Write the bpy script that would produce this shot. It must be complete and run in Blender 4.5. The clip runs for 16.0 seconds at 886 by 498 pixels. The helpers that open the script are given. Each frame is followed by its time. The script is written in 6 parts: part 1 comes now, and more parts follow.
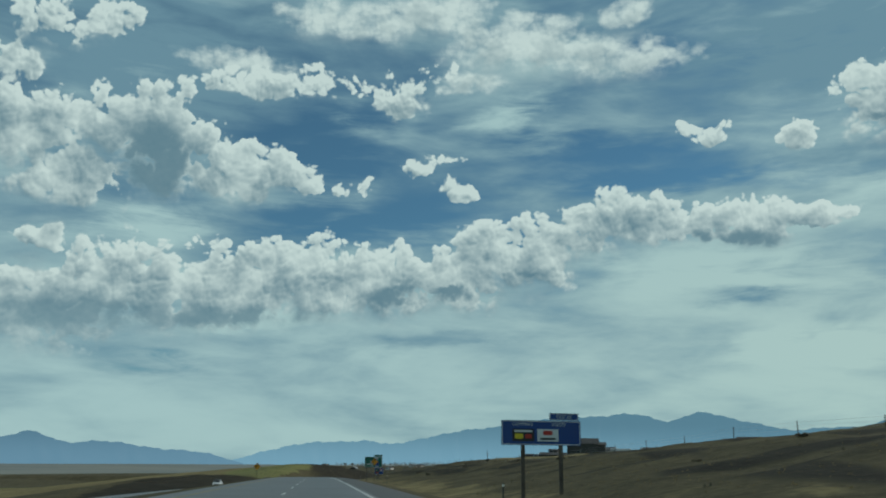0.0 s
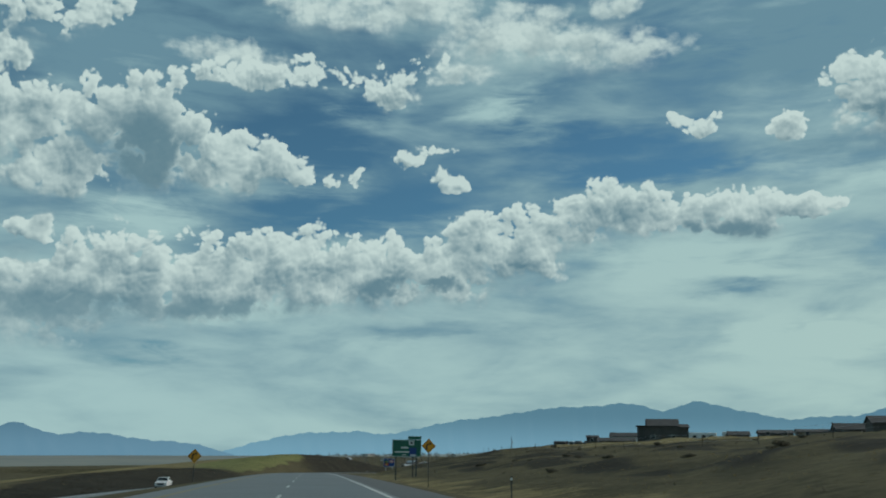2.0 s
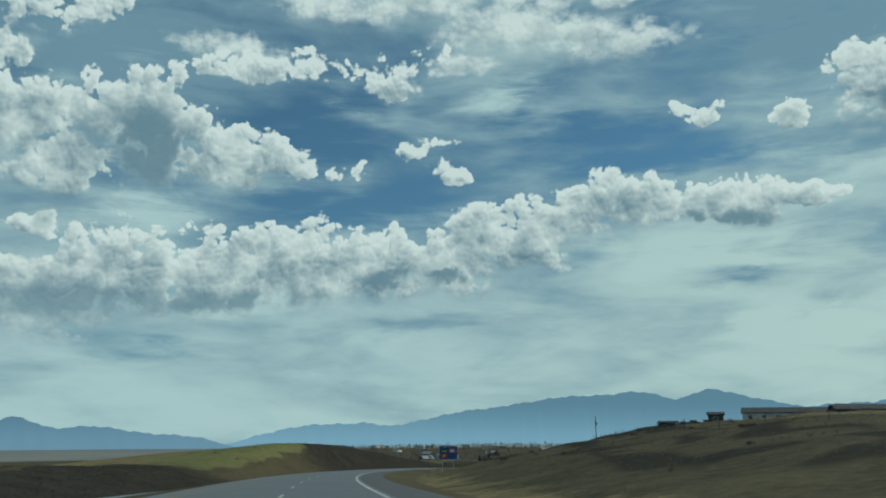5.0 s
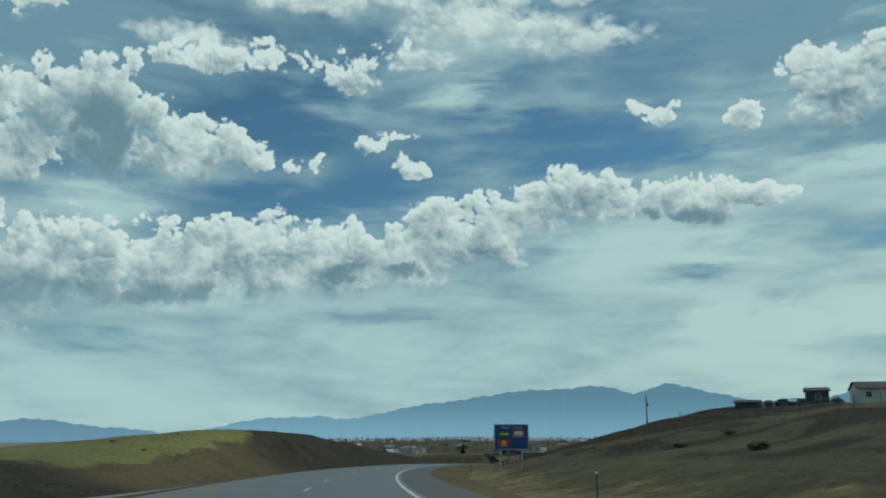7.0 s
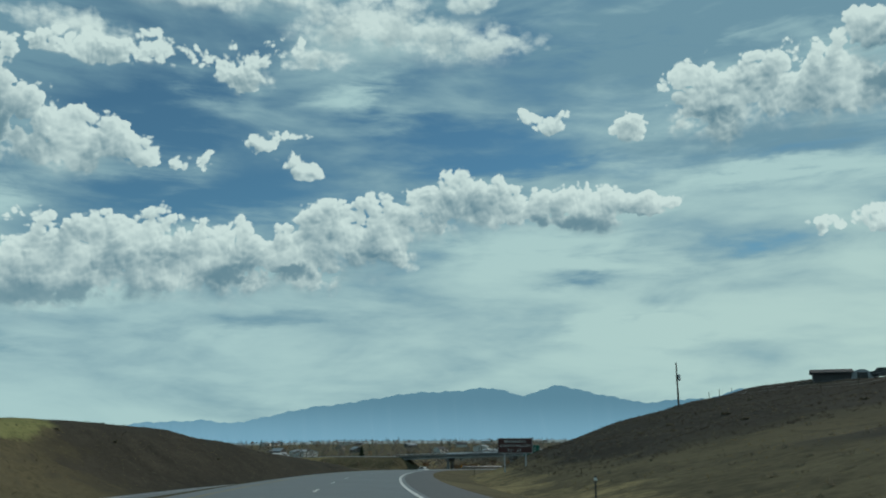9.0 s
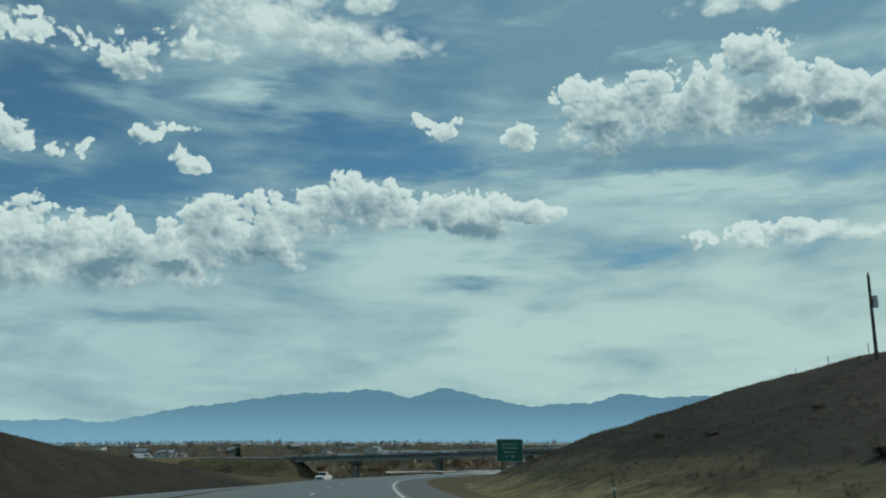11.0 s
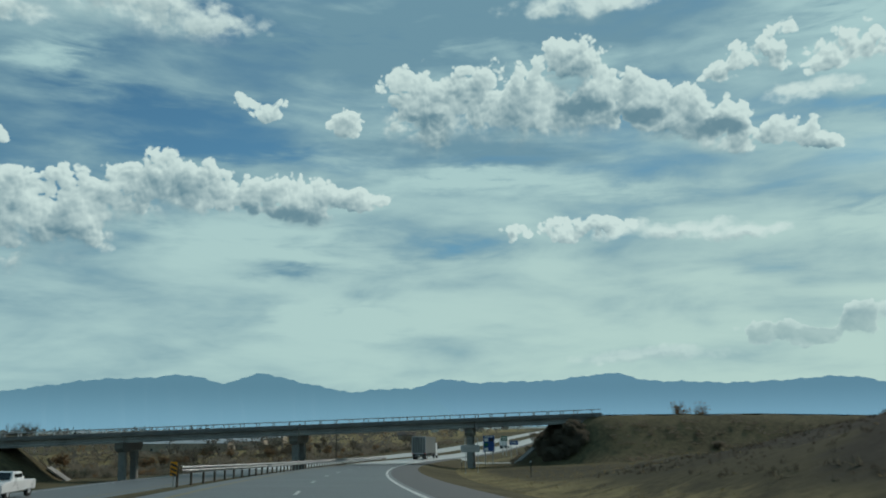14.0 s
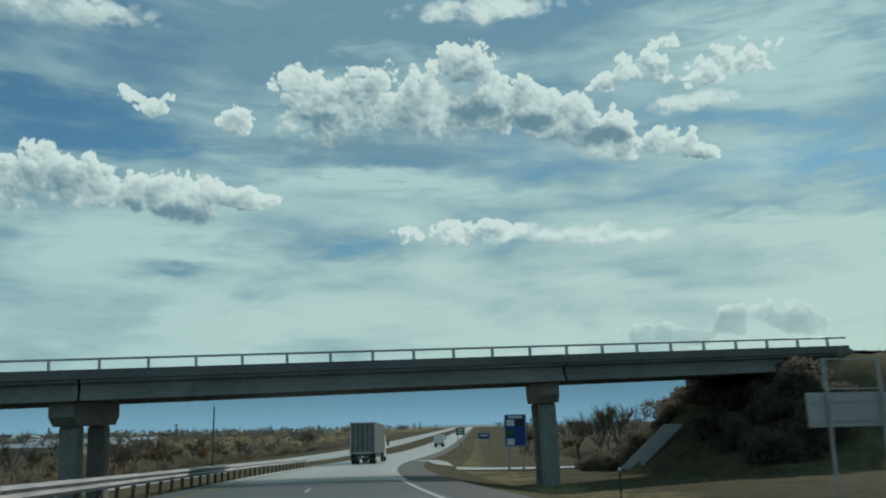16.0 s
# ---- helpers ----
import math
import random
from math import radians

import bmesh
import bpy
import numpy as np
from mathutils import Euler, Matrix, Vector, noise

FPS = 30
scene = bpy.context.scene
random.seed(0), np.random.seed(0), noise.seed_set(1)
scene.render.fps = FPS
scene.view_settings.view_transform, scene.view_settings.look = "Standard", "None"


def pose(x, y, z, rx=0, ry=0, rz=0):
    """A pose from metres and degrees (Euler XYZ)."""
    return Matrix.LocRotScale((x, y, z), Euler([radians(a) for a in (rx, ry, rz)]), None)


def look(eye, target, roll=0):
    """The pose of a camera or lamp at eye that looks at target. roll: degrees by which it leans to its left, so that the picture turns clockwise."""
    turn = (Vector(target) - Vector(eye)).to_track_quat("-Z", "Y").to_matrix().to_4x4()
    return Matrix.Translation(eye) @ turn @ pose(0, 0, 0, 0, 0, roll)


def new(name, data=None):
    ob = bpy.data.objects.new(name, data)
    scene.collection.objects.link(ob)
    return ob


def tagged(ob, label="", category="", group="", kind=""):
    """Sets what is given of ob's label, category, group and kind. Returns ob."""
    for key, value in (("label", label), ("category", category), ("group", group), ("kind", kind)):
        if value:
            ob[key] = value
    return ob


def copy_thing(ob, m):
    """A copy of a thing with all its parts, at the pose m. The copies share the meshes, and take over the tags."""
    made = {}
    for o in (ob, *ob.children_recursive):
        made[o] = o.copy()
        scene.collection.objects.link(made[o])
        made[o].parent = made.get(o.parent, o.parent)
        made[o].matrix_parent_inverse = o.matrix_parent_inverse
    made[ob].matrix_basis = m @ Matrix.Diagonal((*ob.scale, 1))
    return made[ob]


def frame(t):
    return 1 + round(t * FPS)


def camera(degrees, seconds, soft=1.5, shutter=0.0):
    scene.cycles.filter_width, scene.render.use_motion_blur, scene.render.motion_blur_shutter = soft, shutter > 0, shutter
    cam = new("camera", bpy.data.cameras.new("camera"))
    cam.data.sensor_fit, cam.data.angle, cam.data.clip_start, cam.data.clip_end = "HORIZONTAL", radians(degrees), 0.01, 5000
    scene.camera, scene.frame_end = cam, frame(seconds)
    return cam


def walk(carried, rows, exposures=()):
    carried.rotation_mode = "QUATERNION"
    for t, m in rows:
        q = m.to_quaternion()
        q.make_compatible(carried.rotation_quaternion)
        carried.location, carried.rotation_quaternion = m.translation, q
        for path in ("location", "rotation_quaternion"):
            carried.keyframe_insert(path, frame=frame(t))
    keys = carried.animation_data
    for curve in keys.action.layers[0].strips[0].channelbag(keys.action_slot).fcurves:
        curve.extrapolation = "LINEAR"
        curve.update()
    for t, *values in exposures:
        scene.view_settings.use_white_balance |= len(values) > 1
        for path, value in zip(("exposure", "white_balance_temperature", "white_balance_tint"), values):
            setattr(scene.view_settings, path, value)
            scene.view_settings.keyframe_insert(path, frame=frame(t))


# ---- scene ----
# The path: seconds, x, y, z, heading, tilt up and lean, in metres and degrees.
PATH = (
    (0.0, -0.00, 0.00, -0.00, -0.00, 13.57, 0.78),
    (0.5, -2.73, 17.67, -0.31, -0.20, 13.38, 0.86),
    (1.0, -5.37, 35.30, -0.63, -0.05, 13.39, 1.04),
    (1.5, -7.84, 52.89, -0.96, 0.28, 13.21, 0.78),
    (2.0, -10.26, 70.55, -1.31, 0.61, 12.98, 0.59),
    (2.5, -12.69, 88.34, -1.69, 0.72, 12.83, 0.43),
    (3.0, -15.13, 106.24, -2.07, 0.53, 12.85, 0.32),
    (3.5, -17.39, 124.07, -2.47, 0.22, 12.63, 0.36),
    (4.3, -21.28, 152.12, -3.17, 0.33, 12.50, 0.20),
    (5.2, -25.68, 183.96, -4.03, 0.43, 12.40, 0.00),
    (6.0, -29.40, 212.70, -4.90, 0.89, 12.29, -0.13),
    (6.5, -31.74, 230.45, -5.49, 1.72, 12.15, -0.21),
    (7.0, -33.72, 248.27, -6.09, 3.32, 12.06, 0.17),
    (7.5, -35.12, 266.18, -6.68, 5.13, 12.12, 0.09),
    (8.0, -35.83, 284.15, -7.27, 7.14, 12.13, -0.04),
    (8.5, -35.98, 302.11, -7.83, 9.03, 12.22, -0.33),
    (9.3, -35.00, 329.87, -8.67, 11.94, 12.30, -0.20),
    (10.2, -32.17, 361.91, -9.62, 15.39, 12.40, 0.00),
    (11.0, -28.00, 389.90, -10.46, 18.49, 12.45, 0.19),
    (11.5, -24.90, 407.35, -11.05, 20.89, 12.28, -0.08),
    (12.0, -21.00, 424.59, -11.66, 22.65, 12.23, -0.28),
    (12.5, -16.52, 441.70, -12.29, 24.49, 12.09, -0.39),
    (13.0, -11.61, 458.83, -12.97, 26.29, 11.87, -0.47),
    (13.5, -6.25, 475.92, -13.69, 28.06, 11.78, -0.18),
    (14.0, -0.21, 492.70, -14.42, 30.74, 11.58, -0.49),
    (14.5, 6.54, 509.26, -15.13, 32.76, 11.54, -0.67),
    (15.0, 13.64, 525.83, -15.82, 34.52, 11.87, -0.49),
    (15.5, 21.39, 542.22, -16.47, 36.46, 11.62, -0.72),
    (16.0, 29.85, 558.32, -17.11, 38.20, 11.59, -1.19),
)
LENS = 55.2
cam = camera(LENS, 16.0, soft=1.9, shutter=0.12)
walk(cam, [(t, pose(x, y, z, 90 + tilt, 0, -turn) @ pose(0, 0, 0, 0, 0, lean))
           for t, x, y, z, turn, tilt, lean in PATH],
     exposures=((0.0, -0.12), (3.5, -0.14), (6.0, 0.0), (16.0, 0.0)))

# ---- world and sun ----
SUN_AZ, SUN_EL = 74.0, 35.0
# Cumulus masses in the sky: azimuth, elevation, half width and half height in degrees.
CLOUD_BANK = (
    (-25.9, 8.3, 4.8, 2.6), (-20.6, 10.3, 4.1, 2.6), (-17.0, 9.3, 5.6, 2.0), (-12.7, 10.9, 4.4, 2.4),
    (-8.6, 11.1, 4.1, 2.4), (-4.0, 11.0, 4.1, 2.2), (0.7, 11.3, 3.7, 2.0), (3.4, 13.4, 2.4, 1.7),
    (6.1, 13.0, 3.3, 2.4), (10.0, 14.5, 2.6, 1.7), (12.7, 15.5, 2.6, 1.6), (16.7, 14.7, 4.1, 1.4),
    (20.7, 14.5, 3.3, 1.3), (23.8, 14.7, 3.3, 0.6),
)
CLOUD_TOWER = (
    (-27.3, 19.0, 3.7, 2.4), (-23.0, 20.2, 2.0, 1.9), (-19.3, 19.5, 3.1, 3.3), (-14.4, 17.8, 2.6, 1.8),
    (-10.9, 18.3, 2.2, 1.2), (-25.0, 16.6, 4.1, 2.0), (-26.0, 12.8, 1.5, 0.6),
)
CLOUD_UPPER = (
    (-6.3, 28.3, 5.6, 1.2), (-1.2, 29.0, 4.4, 1.3), (4.6, 27.1, 5.2, 1.8), (11.9, 26.0, 5.2, 1.3), (8.3, 26.4, 6.0, 1.5),
    (13.3, 28.7, 1.9, 0.7), (-14.6, 25.0, 3.6, 0.8), (2.0, 24.7, 3.2, 0.7),
)
CLOUD_SCRAPS = (
    (-26.4, 25.6, 2.6, 1.2), (-23.6, 26.6, 1.6, 0.9), (-29.0, 22.9, 1.8, 1.4), (-7.3, 17.4, 0.6, 0.35), (-5.7, 17.5, 0.55, 0.5),
    (-2.2, 18.9, 0.9, 0.35), (-0.2, 19.5, 1.2, 0.4), (0.1, 18.2, 1.1, 0.7), (1.5, 17.4, 0.9, 0.5), (-13.4, 23.9, 3.4, 0.8),
    (-8.6, 24.2, 2.2, 0.8), (-3.6, 23.6, 2.2, 1.0), (-1.8, 24.8, 2.2, 0.8), (-3.2, 22.4, 0.9, 0.6),
    (17.0, 21.0, 0.8, 0.3), (18.4, 20.6, 1.0, 0.4), (19.6, 20.9, 0.5, 0.25),
)
CLOUD_HEAP = (
    (29.1, 21.0, 2.6, 2.5), (33.1, 21.4, 3.3, 2.3), (36.7, 21.0, 3.7, 2.1), (39.9, 23.9, 2.2, 1.2),
    (41.5, 20.7, 3.7, 1.8), (45.8, 20.0, 3.3, 1.6), (49.1, 18.9, 3.3, 1.2), (52.3, 17.8, 3.3, 0.7),
    (55.7, 16.9, 1.2, 0.4), (24.1, 20.0, 1.3, 0.8),
)
CLOUD_RIGHT = (
    (50.9, 22.4, 1.7, 0.7), (53.8, 23.0, 1.2, 1.6), (56.6, 22.0, 1.7, 0.7), (59.0, 22.4, 2.0, 0.9), (38.9, 12.6, 1.5, 0.5),
    (35.9, 12.6, 0.8, 0.3), (42.2, 12.8, 2.0, 0.35),
)
CLOUD_STRIPS = ((55.4, 20.2, 3.0, 0.6), (41.8, 27.3, 5.6, 0.7), (46.0, 12.4, 5.0, 0.5), (50.0, 11.9, 4.1, 0.35), (44.5, 4.3, 4.8, 0.4))
CLOUD_LOW = ((51.6, 5.4, 1.6, 0.6), (54.3, 5.2, 1.3, 0.4), (57.2, 5.9, 1.4, 0.8), (60.4, 6.0, 1.8, 0.8))


class Net:
    """Short hand for building node trees."""

    def __init__(self, tree):
        self.tree = tree

    def node(self, kind, ins=()):
        n = self.tree.nodes.new(kind)
        self.plug(n, ins)
        return n

    def plug(self, n, ins):
        for k, v in (ins.items() if isinstance(ins, dict) else enumerate(ins)):
            if isinstance(v, bpy.types.NodeSocket):
                self.tree.links.new(v, n.inputs[k])
            elif v is not None:
                n.inputs[k].default_value = v

    def math(self, op, *ins, clamp=False):
        n = self.tree.nodes.new("ShaderNodeMath")
        n.operation, n.use_clamp = op, clamp
        self.plug(n, ins)
        return n.outputs[0]

    def vec(self, op, *ins):
        n = self.tree.nodes.new("ShaderNodeVectorMath")
        n.operation = op
        self.plug(n, ins)
        return n.outputs["Value"] if op in ("DOT_PRODUCT", "LENGTH") else n.outputs["Vector"]

    def step(self, v, a, b, lo=0.0, hi=1.0):
        n = self.tree.nodes.new("ShaderNodeMapRange")
        n.interpolation_type = "SMOOTHSTEP"
        self.plug(n, (v, a, b, lo, hi))
        return n.outputs[0]

    def noise(self, p, scale, detail=4.0, rough=0.55, distort=0.0):
        return self.node("ShaderNodeTexNoise", {"Vector": p, "Scale": scale, "Detail": detail, "Roughness": rough,
                                                "Distortion": distort}).outputs[0]

    def mix(self, f, a, b, mode="MIX"):
        n = self.tree.nodes.new("ShaderNodeMix")
        n.data_type, n.blend_type = "RGBA", mode
        for k, v in ((0, f), (6, a), (7, b)):
            if isinstance(v, bpy.types.NodeSocket):
                self.tree.links.new(v, n.inputs[k])
            else:
                n.inputs[k].default_value = v if k == 0 else (*v, 1.0)
        return n.outputs[2]


def cloud_group(name, masses, billow, ragged, stretch=(1.0, 1.0, 1.0), size=1.0):
    """A node group: how deep inside a cloud a point of the sky (degrees) lies."""
    tree = bpy.data.node_groups.new(name, "ShaderNodeTree")
    tree.interface.new_socket("Vector", in_out="INPUT", socket_type="NodeSocketVector")
    tree.interface.new_socket("Depth", in_out="OUTPUT", socket_type="NodeSocketFloat")
    tree.interface.new_socket("Mass", in_out="OUTPUT", socket_type="NodeSocketFloat")
    net = Net(tree)
    p = net.node("NodeGroupInput").outputs[0]
    warp = net.node("ShaderNodeTexNoise", {"Vector": p, "Scale": 0.45, "Detail": 3.0, "Roughness": 0.55}).outputs["Color"]
    w = net.vec("MULTIPLY_ADD", warp, (2.6, 1.7, 0.0), p)
    w = net.vec("SUBTRACT", w, (1.3, 0.85, 0.0))
    near = None
    for az, el, rx, ry in masses:
        rx, ry = rx * 1.04 * size, (ry * 1.08 + 0.1) * size
        q = net.vec("MULTIPLY_ADD", w, (1 / rx / 0.95, 1 / ry, 0.0), (-az / rx, -el / ry, 0.0))
        d = net.vec("DOT_PRODUCT", q, q)
        near = d if near is None else net.math("SMOOTH_MIN", near, d, 0.4)
    mass = net.math("SUBTRACT", 1.0, near)
    mass = net.math("MAXIMUM", mass, -2.5)
    fine = net.noise(net.vec("MULTIPLY", p, stretch), 0.60, 8.0, 0.55)
    puffs = None
    for scale, weight, smooth in ((0.62, 0.48, 0.30), (1.45, 0.36, 0.20), (3.3, 0.16, 0.20)):
        cells = net.tree.nodes.new("ShaderNodeTexVoronoi")
        cells.feature = "SMOOTH_F1"
        net.plug(cells, {"Vector": net.vec("MULTIPLY_ADD", warp, (1.2, 1.2, 0.0), p), "Scale": scale, "Detail": 0.0, "Smoothness": smooth, "Randomness": 0.95})
        # round-topped heads, the square of the distance from each centre
        bump = net.math("MULTIPLY", net.math("MULTIPLY", cells.outputs["Distance"], cells.outputs["Distance"]), weight)
        puffs = bump if puffs is None else net.math("ADD", puffs, bump)
    d = net.math("MULTIPLY_ADD", net.math("SUBTRACT", fine, 0.52), ragged, net.math("MULTIPLY", mass, 0.85))
    d = net.math("MULTIPLY_ADD", net.math("SUBTRACT", 0.36, puffs), billow, d)
    out = net.node("NodeGroupOutput")
    tree.links.new(d, out.inputs[0])
    tree.links.new(mass, out.inputs[1])
    return tree


def make_world():
    world = bpy.data.worlds.new("sky")
    scene.world = world
    world.use_nodes = True
    world.node_tree.nodes.clear()
    net = Net(world.node_tree)
    way = net.node("ShaderNodeTexCoord").outputs["Generated"]
    sep = net.node("ShaderNodeSeparateXYZ", (net.vec("NORMALIZE", way),))
    az = net.math("MULTIPLY", net.math("ARCTAN2", sep.outputs[0], sep.outputs[1]), 57.2958)
    el = net.math("MULTIPLY", net.math("ARCSINE", sep.outputs[2]), 57.2958)
    p = net.node("ShaderNodeCombineXYZ", (net.math("MULTIPLY", az, 0.95), el, 0.0)).outputs[0]
    air = net.tree.nodes.new("ShaderNodeTexSky")
    air.sky_type, air.sun_disc = "NISHITA", False
    air.sun_elevation, air.sun_rotation, air.altitude, air.ozone_density = radians(SUN_EL), radians(SUN_AZ), 1500.0, 1.5
    blue = net.mix(1.0, air.outputs[0], SKY_TINT, "MULTIPLY")
    # high thin veil, drawn out along the wind, torn open in some places
    slant = net.node("ShaderNodeMapping", {"Vector": p, "Rotation": (0.0, 0.0, radians(-6)), "Scale": (0.042, 0.165, 1.0)}).outputs[0]
    v1 = net.noise(slant, 1.3, 5.0, 0.50, 0.25)
    v2 = net.noise(slant, 3.4, 4.0, 0.52, 0.3)
    v3 = net.noise(net.vec("MULTIPLY", p, (0.10, 0.32, 1.0)), 1.0, 7.0, 0.55, 0.5)
    soft = net.vec("MULTIPLY_ADD", net.node("ShaderNodeTexNoise", {"Vector": p, "Scale": 0.12, "Detail": 3.0}).outputs["Color"], (9.0, 4.0, 0.0), p)
    soft = net.vec("SUBTRACT", soft, (4.5, 2.0, 0.0))
    soft_near = net.vec("MULTIPLY_ADD", net.node("ShaderNodeTexNoise", {"Vector": p, "Scale": 0.8, "Detail": 4.0}).outputs["Color"], (3.6, 2.0, 0.0), p)
    soft_near = net.vec("SUBTRACT", soft_near, (1.8, 1.0, 0.0))
    soft_wisp = net.vec("MULTIPLY_ADD", net.node("ShaderNodeTexNoise", {"Vector": net.vec("MULTIPLY", p, (0.35, 1.0, 1.0)), "Scale": 0.5, "Detail": 6.0, "Roughness": 0.6}).outputs["Color"], (7.0, 2.6, 0.0), p)
    soft_wisp = net.vec("SUBTRACT", soft_wisp, (3.5, 1.3, 0.0))
    gap = None
    for a, e, rx, ry in BLUE_GAPS:
        q = net.vec("MULTIPLY_ADD", soft, (1 / rx / 0.95, 1 / ry, 0.0), (-a / rx, -e / ry, 0.0))
        g = net.step(net.vec("LENGTH", q), 1.5, 0.2)
        gap = g if gap is None else net.math("MAXIMUM", gap, g)
    low = net.step(el, 19.0, 3.0)
    glow = net.step(net.math("ABSOLUTE", net.math("SUBTRACT", az, SUN_AZ)), 100.0, 10.0)
    high = net.step(el, 19.0, 30.0)
    amount = net.math("MULTIPLY_ADD", v3, 0.5, net.math("MULTIPLY_ADD", v1, 0.6, net.math("MULTIPLY_ADD", v2, 0.35, -0.22)))
    amount = net.math("MULTIPLY_ADD", low, 0.22, net.math("MULTIPLY_ADD", glow, 0.07, amount))
    amount = net.math("MULTIPLY_ADD", gap, -0.16, amount)
    tone = net.math("MULTIPLY_ADD", low, 0.24, net.math("MULTIPLY_ADD", glow, 0.14, net.math("MULTIPLY_ADD", v3, 0.8, net.math("MULTIPLY_ADD", v1, 0.5, net.math("MULTIPLY_ADD", v2, 0.4, -0.35)))))
    tone = net.math("SUBTRACT", tone, net.math("MULTIPLY", high, net.math("MULTIPLY", glow, 0.16)))
    torn_veil = net.step(net.noise(net.vec("MULTIPLY", p, (0.22, 1.1, 1.0)), 0.9, 5.0, 0.6, 0.6), 0.30, 0.68, 0.35, 1.6)
    for a, e, long, tall, slope, cover, light in VEIL_STREAKS:
        q = net.node("ShaderNodeMapping", {"Vector": soft_wisp, "Location": (a * 0.95, e, 0.0), "Rotation": (0.0, 0.0, radians(slope)), "Scale": (long, tall, 1.0)})
        q.vector_type = "TEXTURE"
        g = net.math("MULTIPLY", net.step(net.vec("LENGTH", q.outputs[0]), 1.7, 0.0), torn_veil)
        amount = net.math("MULTIPLY_ADD", g, cover, amount)
        tone = net.math("MULTIPLY_ADD", g, light, tone)
    tone = net.step(tone, 0.36, 0.94)
    amount = net.step(amount, 0.20, 0.64, 0.10, 0.97)
    pale = net.mix(net.math("MULTIPLY", glow, net.step(el, 22.0, 6.0)), VEIL_LIGHT, VEIL_WARM)
    colour = net.mix(amount, blue, net.mix(tone, VEIL_DARK, pale))
    # thin flat cloud first, then cumulus: bright rims towards the sun, grey where the cloud is deep
    core = None
    for a, e, rx, ry in CLOUD_CORES:
        q = net.vec("MULTIPLY_ADD", soft_near, (1 / rx / 0.95, 1 / ry, 0.0), (-a / rx, -e / ry, 0.0))
        g = net.step(net.vec("LENGTH", q), 1.25, 0.5)
        core = g if core is None else net.math("MAXIMUM", core, g)
    streaks = net.noise(net.vec("MULTIPLY", p, (0.28, 1.5, 1.0)), 0.75, 5.0, 0.55)
    blotches = net.step(net.noise(net.vec("ADD", p, (3.0, 7.0, 0.0)), 0.42, 3.0, 0.5), 0.36, 0.66, 0.35, 1.55)
    for group, edge, most, level, least in ((cloud_group("thin_cloud", CLOUD_UPPER + CLOUD_STRIPS, 1.1, 2.2, (0.6, 1.2, 1.0), 1.15), 0.95, 0.92, 0.0, 0.42),
                                     (cloud_group("cumulus", CLOUD_BANK + CLOUD_TOWER + CLOUD_HEAP + CLOUD_LOW, 2.5, 1.0, size=1.04), 0.24, 0.97, 0.04, 0.14),
                                            (cloud_group("cloud_scraps", CLOUD_SCRAPS + CLOUD_RIGHT, 3.8, 1.9, size=1.12), 0.42, 0.95, 0.20, 0.36)):
        samples = []
        for way_on in ((0.0, 0.0, 0.0), (0.10, 0.22, 0.0), (0.28, 0.62, 0.0), (0.45, 1.5, 0.0)):
            n = net.tree.nodes.new("ShaderNodeGroup")
            n.node_tree = group
            net.tree.links.new(net.vec("ADD", p, way_on), n.inputs[0])
            samples.append(n)
        here, near, there, beyond = samples
        # undersides are drawn out into soft streaks, tops stay crisp
        under = net.math("MULTIPLY", net.math("SUBTRACT", beyond.outputs[1], here.outputs[1]), 0.9, clamp=True)
        torn = net.math("MULTIPLY", net.math("SUBTRACT", streaks, 0.5), net.math("MULTIPLY_ADD", under, 2.2, 0.2))
        flat = net.math("MULTIPLY_ADD", here.outputs[1], 0.85, torn)
        below = net.math("MULTIPLY", net.step(under, 0.15, 0.7), 0.75)
        body = net.math("MULTIPLY_ADD", net.math("SUBTRACT", flat, here.outputs[0]), below, here.outputs[0])
        mask = net.step(body, net.math("MULTIPLY_ADD", under, -0.5, level), net.math("ADD", net.math("MULTIPLY_ADD", under, 1.6, edge), level))
        # light falls off with the cloud that lies between a point and the sun
        thick = net.math("MULTIPLY", net.math("MAXIMUM", near.outputs[0], 0.0), 0.35)
        thick = net.math("MULTIPLY_ADD", net.math("MAXIMUM", there.outputs[0], 0.0), 0.65, thick)
        thick = net.math("MULTIPLY_ADD", net.math("MAXIMUM", beyond.outputs[0], 0.0), 0.55, thick)
        thick = net.math("MULTIPLY", thick, blotches)
        lit = net.math("EXPONENT", net.math("MULTIPLY", thick, -1.0))
        relief = net.math("MULTIPLY", net.math("SUBTRACT", here.outputs[0], near.outputs[0]), 0.34)
        shine = net.math("ADD", net.math("MULTIPLY_ADD", lit, 0.86, least), relief, clamp=True)
        inside = net.math("MULTIPLY", net.math("MULTIPLY", core, net.step(el, 4.0, 11.0, 0.6, 1.0)), net.step(here.outputs[0], 0.0, 0.7))
        shine = net.math("MULTIPLY", shine, net.math("MULTIPLY_ADD", inside, -0.92, 1.0))
        shine = net.math("MULTIPLY", shine, net.math("MULTIPLY_ADD", net.step(under, 0.15, 0.75), -0.38, 1.0))
        puff = net.mix(shine, CLOUD_GREY, CLOUD_LIGHT)
        colour = net.mix(net.math("MULTIPLY", net.math("MULTIPLY", mask, most), net.step(el, 4.5, 10.5, 0.50, 1.0)), colour, puff)
    # below the horizon the ground's dull tone goes on
    colour = net.mix(net.step(el, -0.5, -3.0), colour, (0.10, 0.10, 0.08))
    back = net.node("ShaderNodeBackground", (colour, 1.0))
    net.tree.links.new(back.outputs[0], net.node("ShaderNodeOutputWorld").inputs[0])


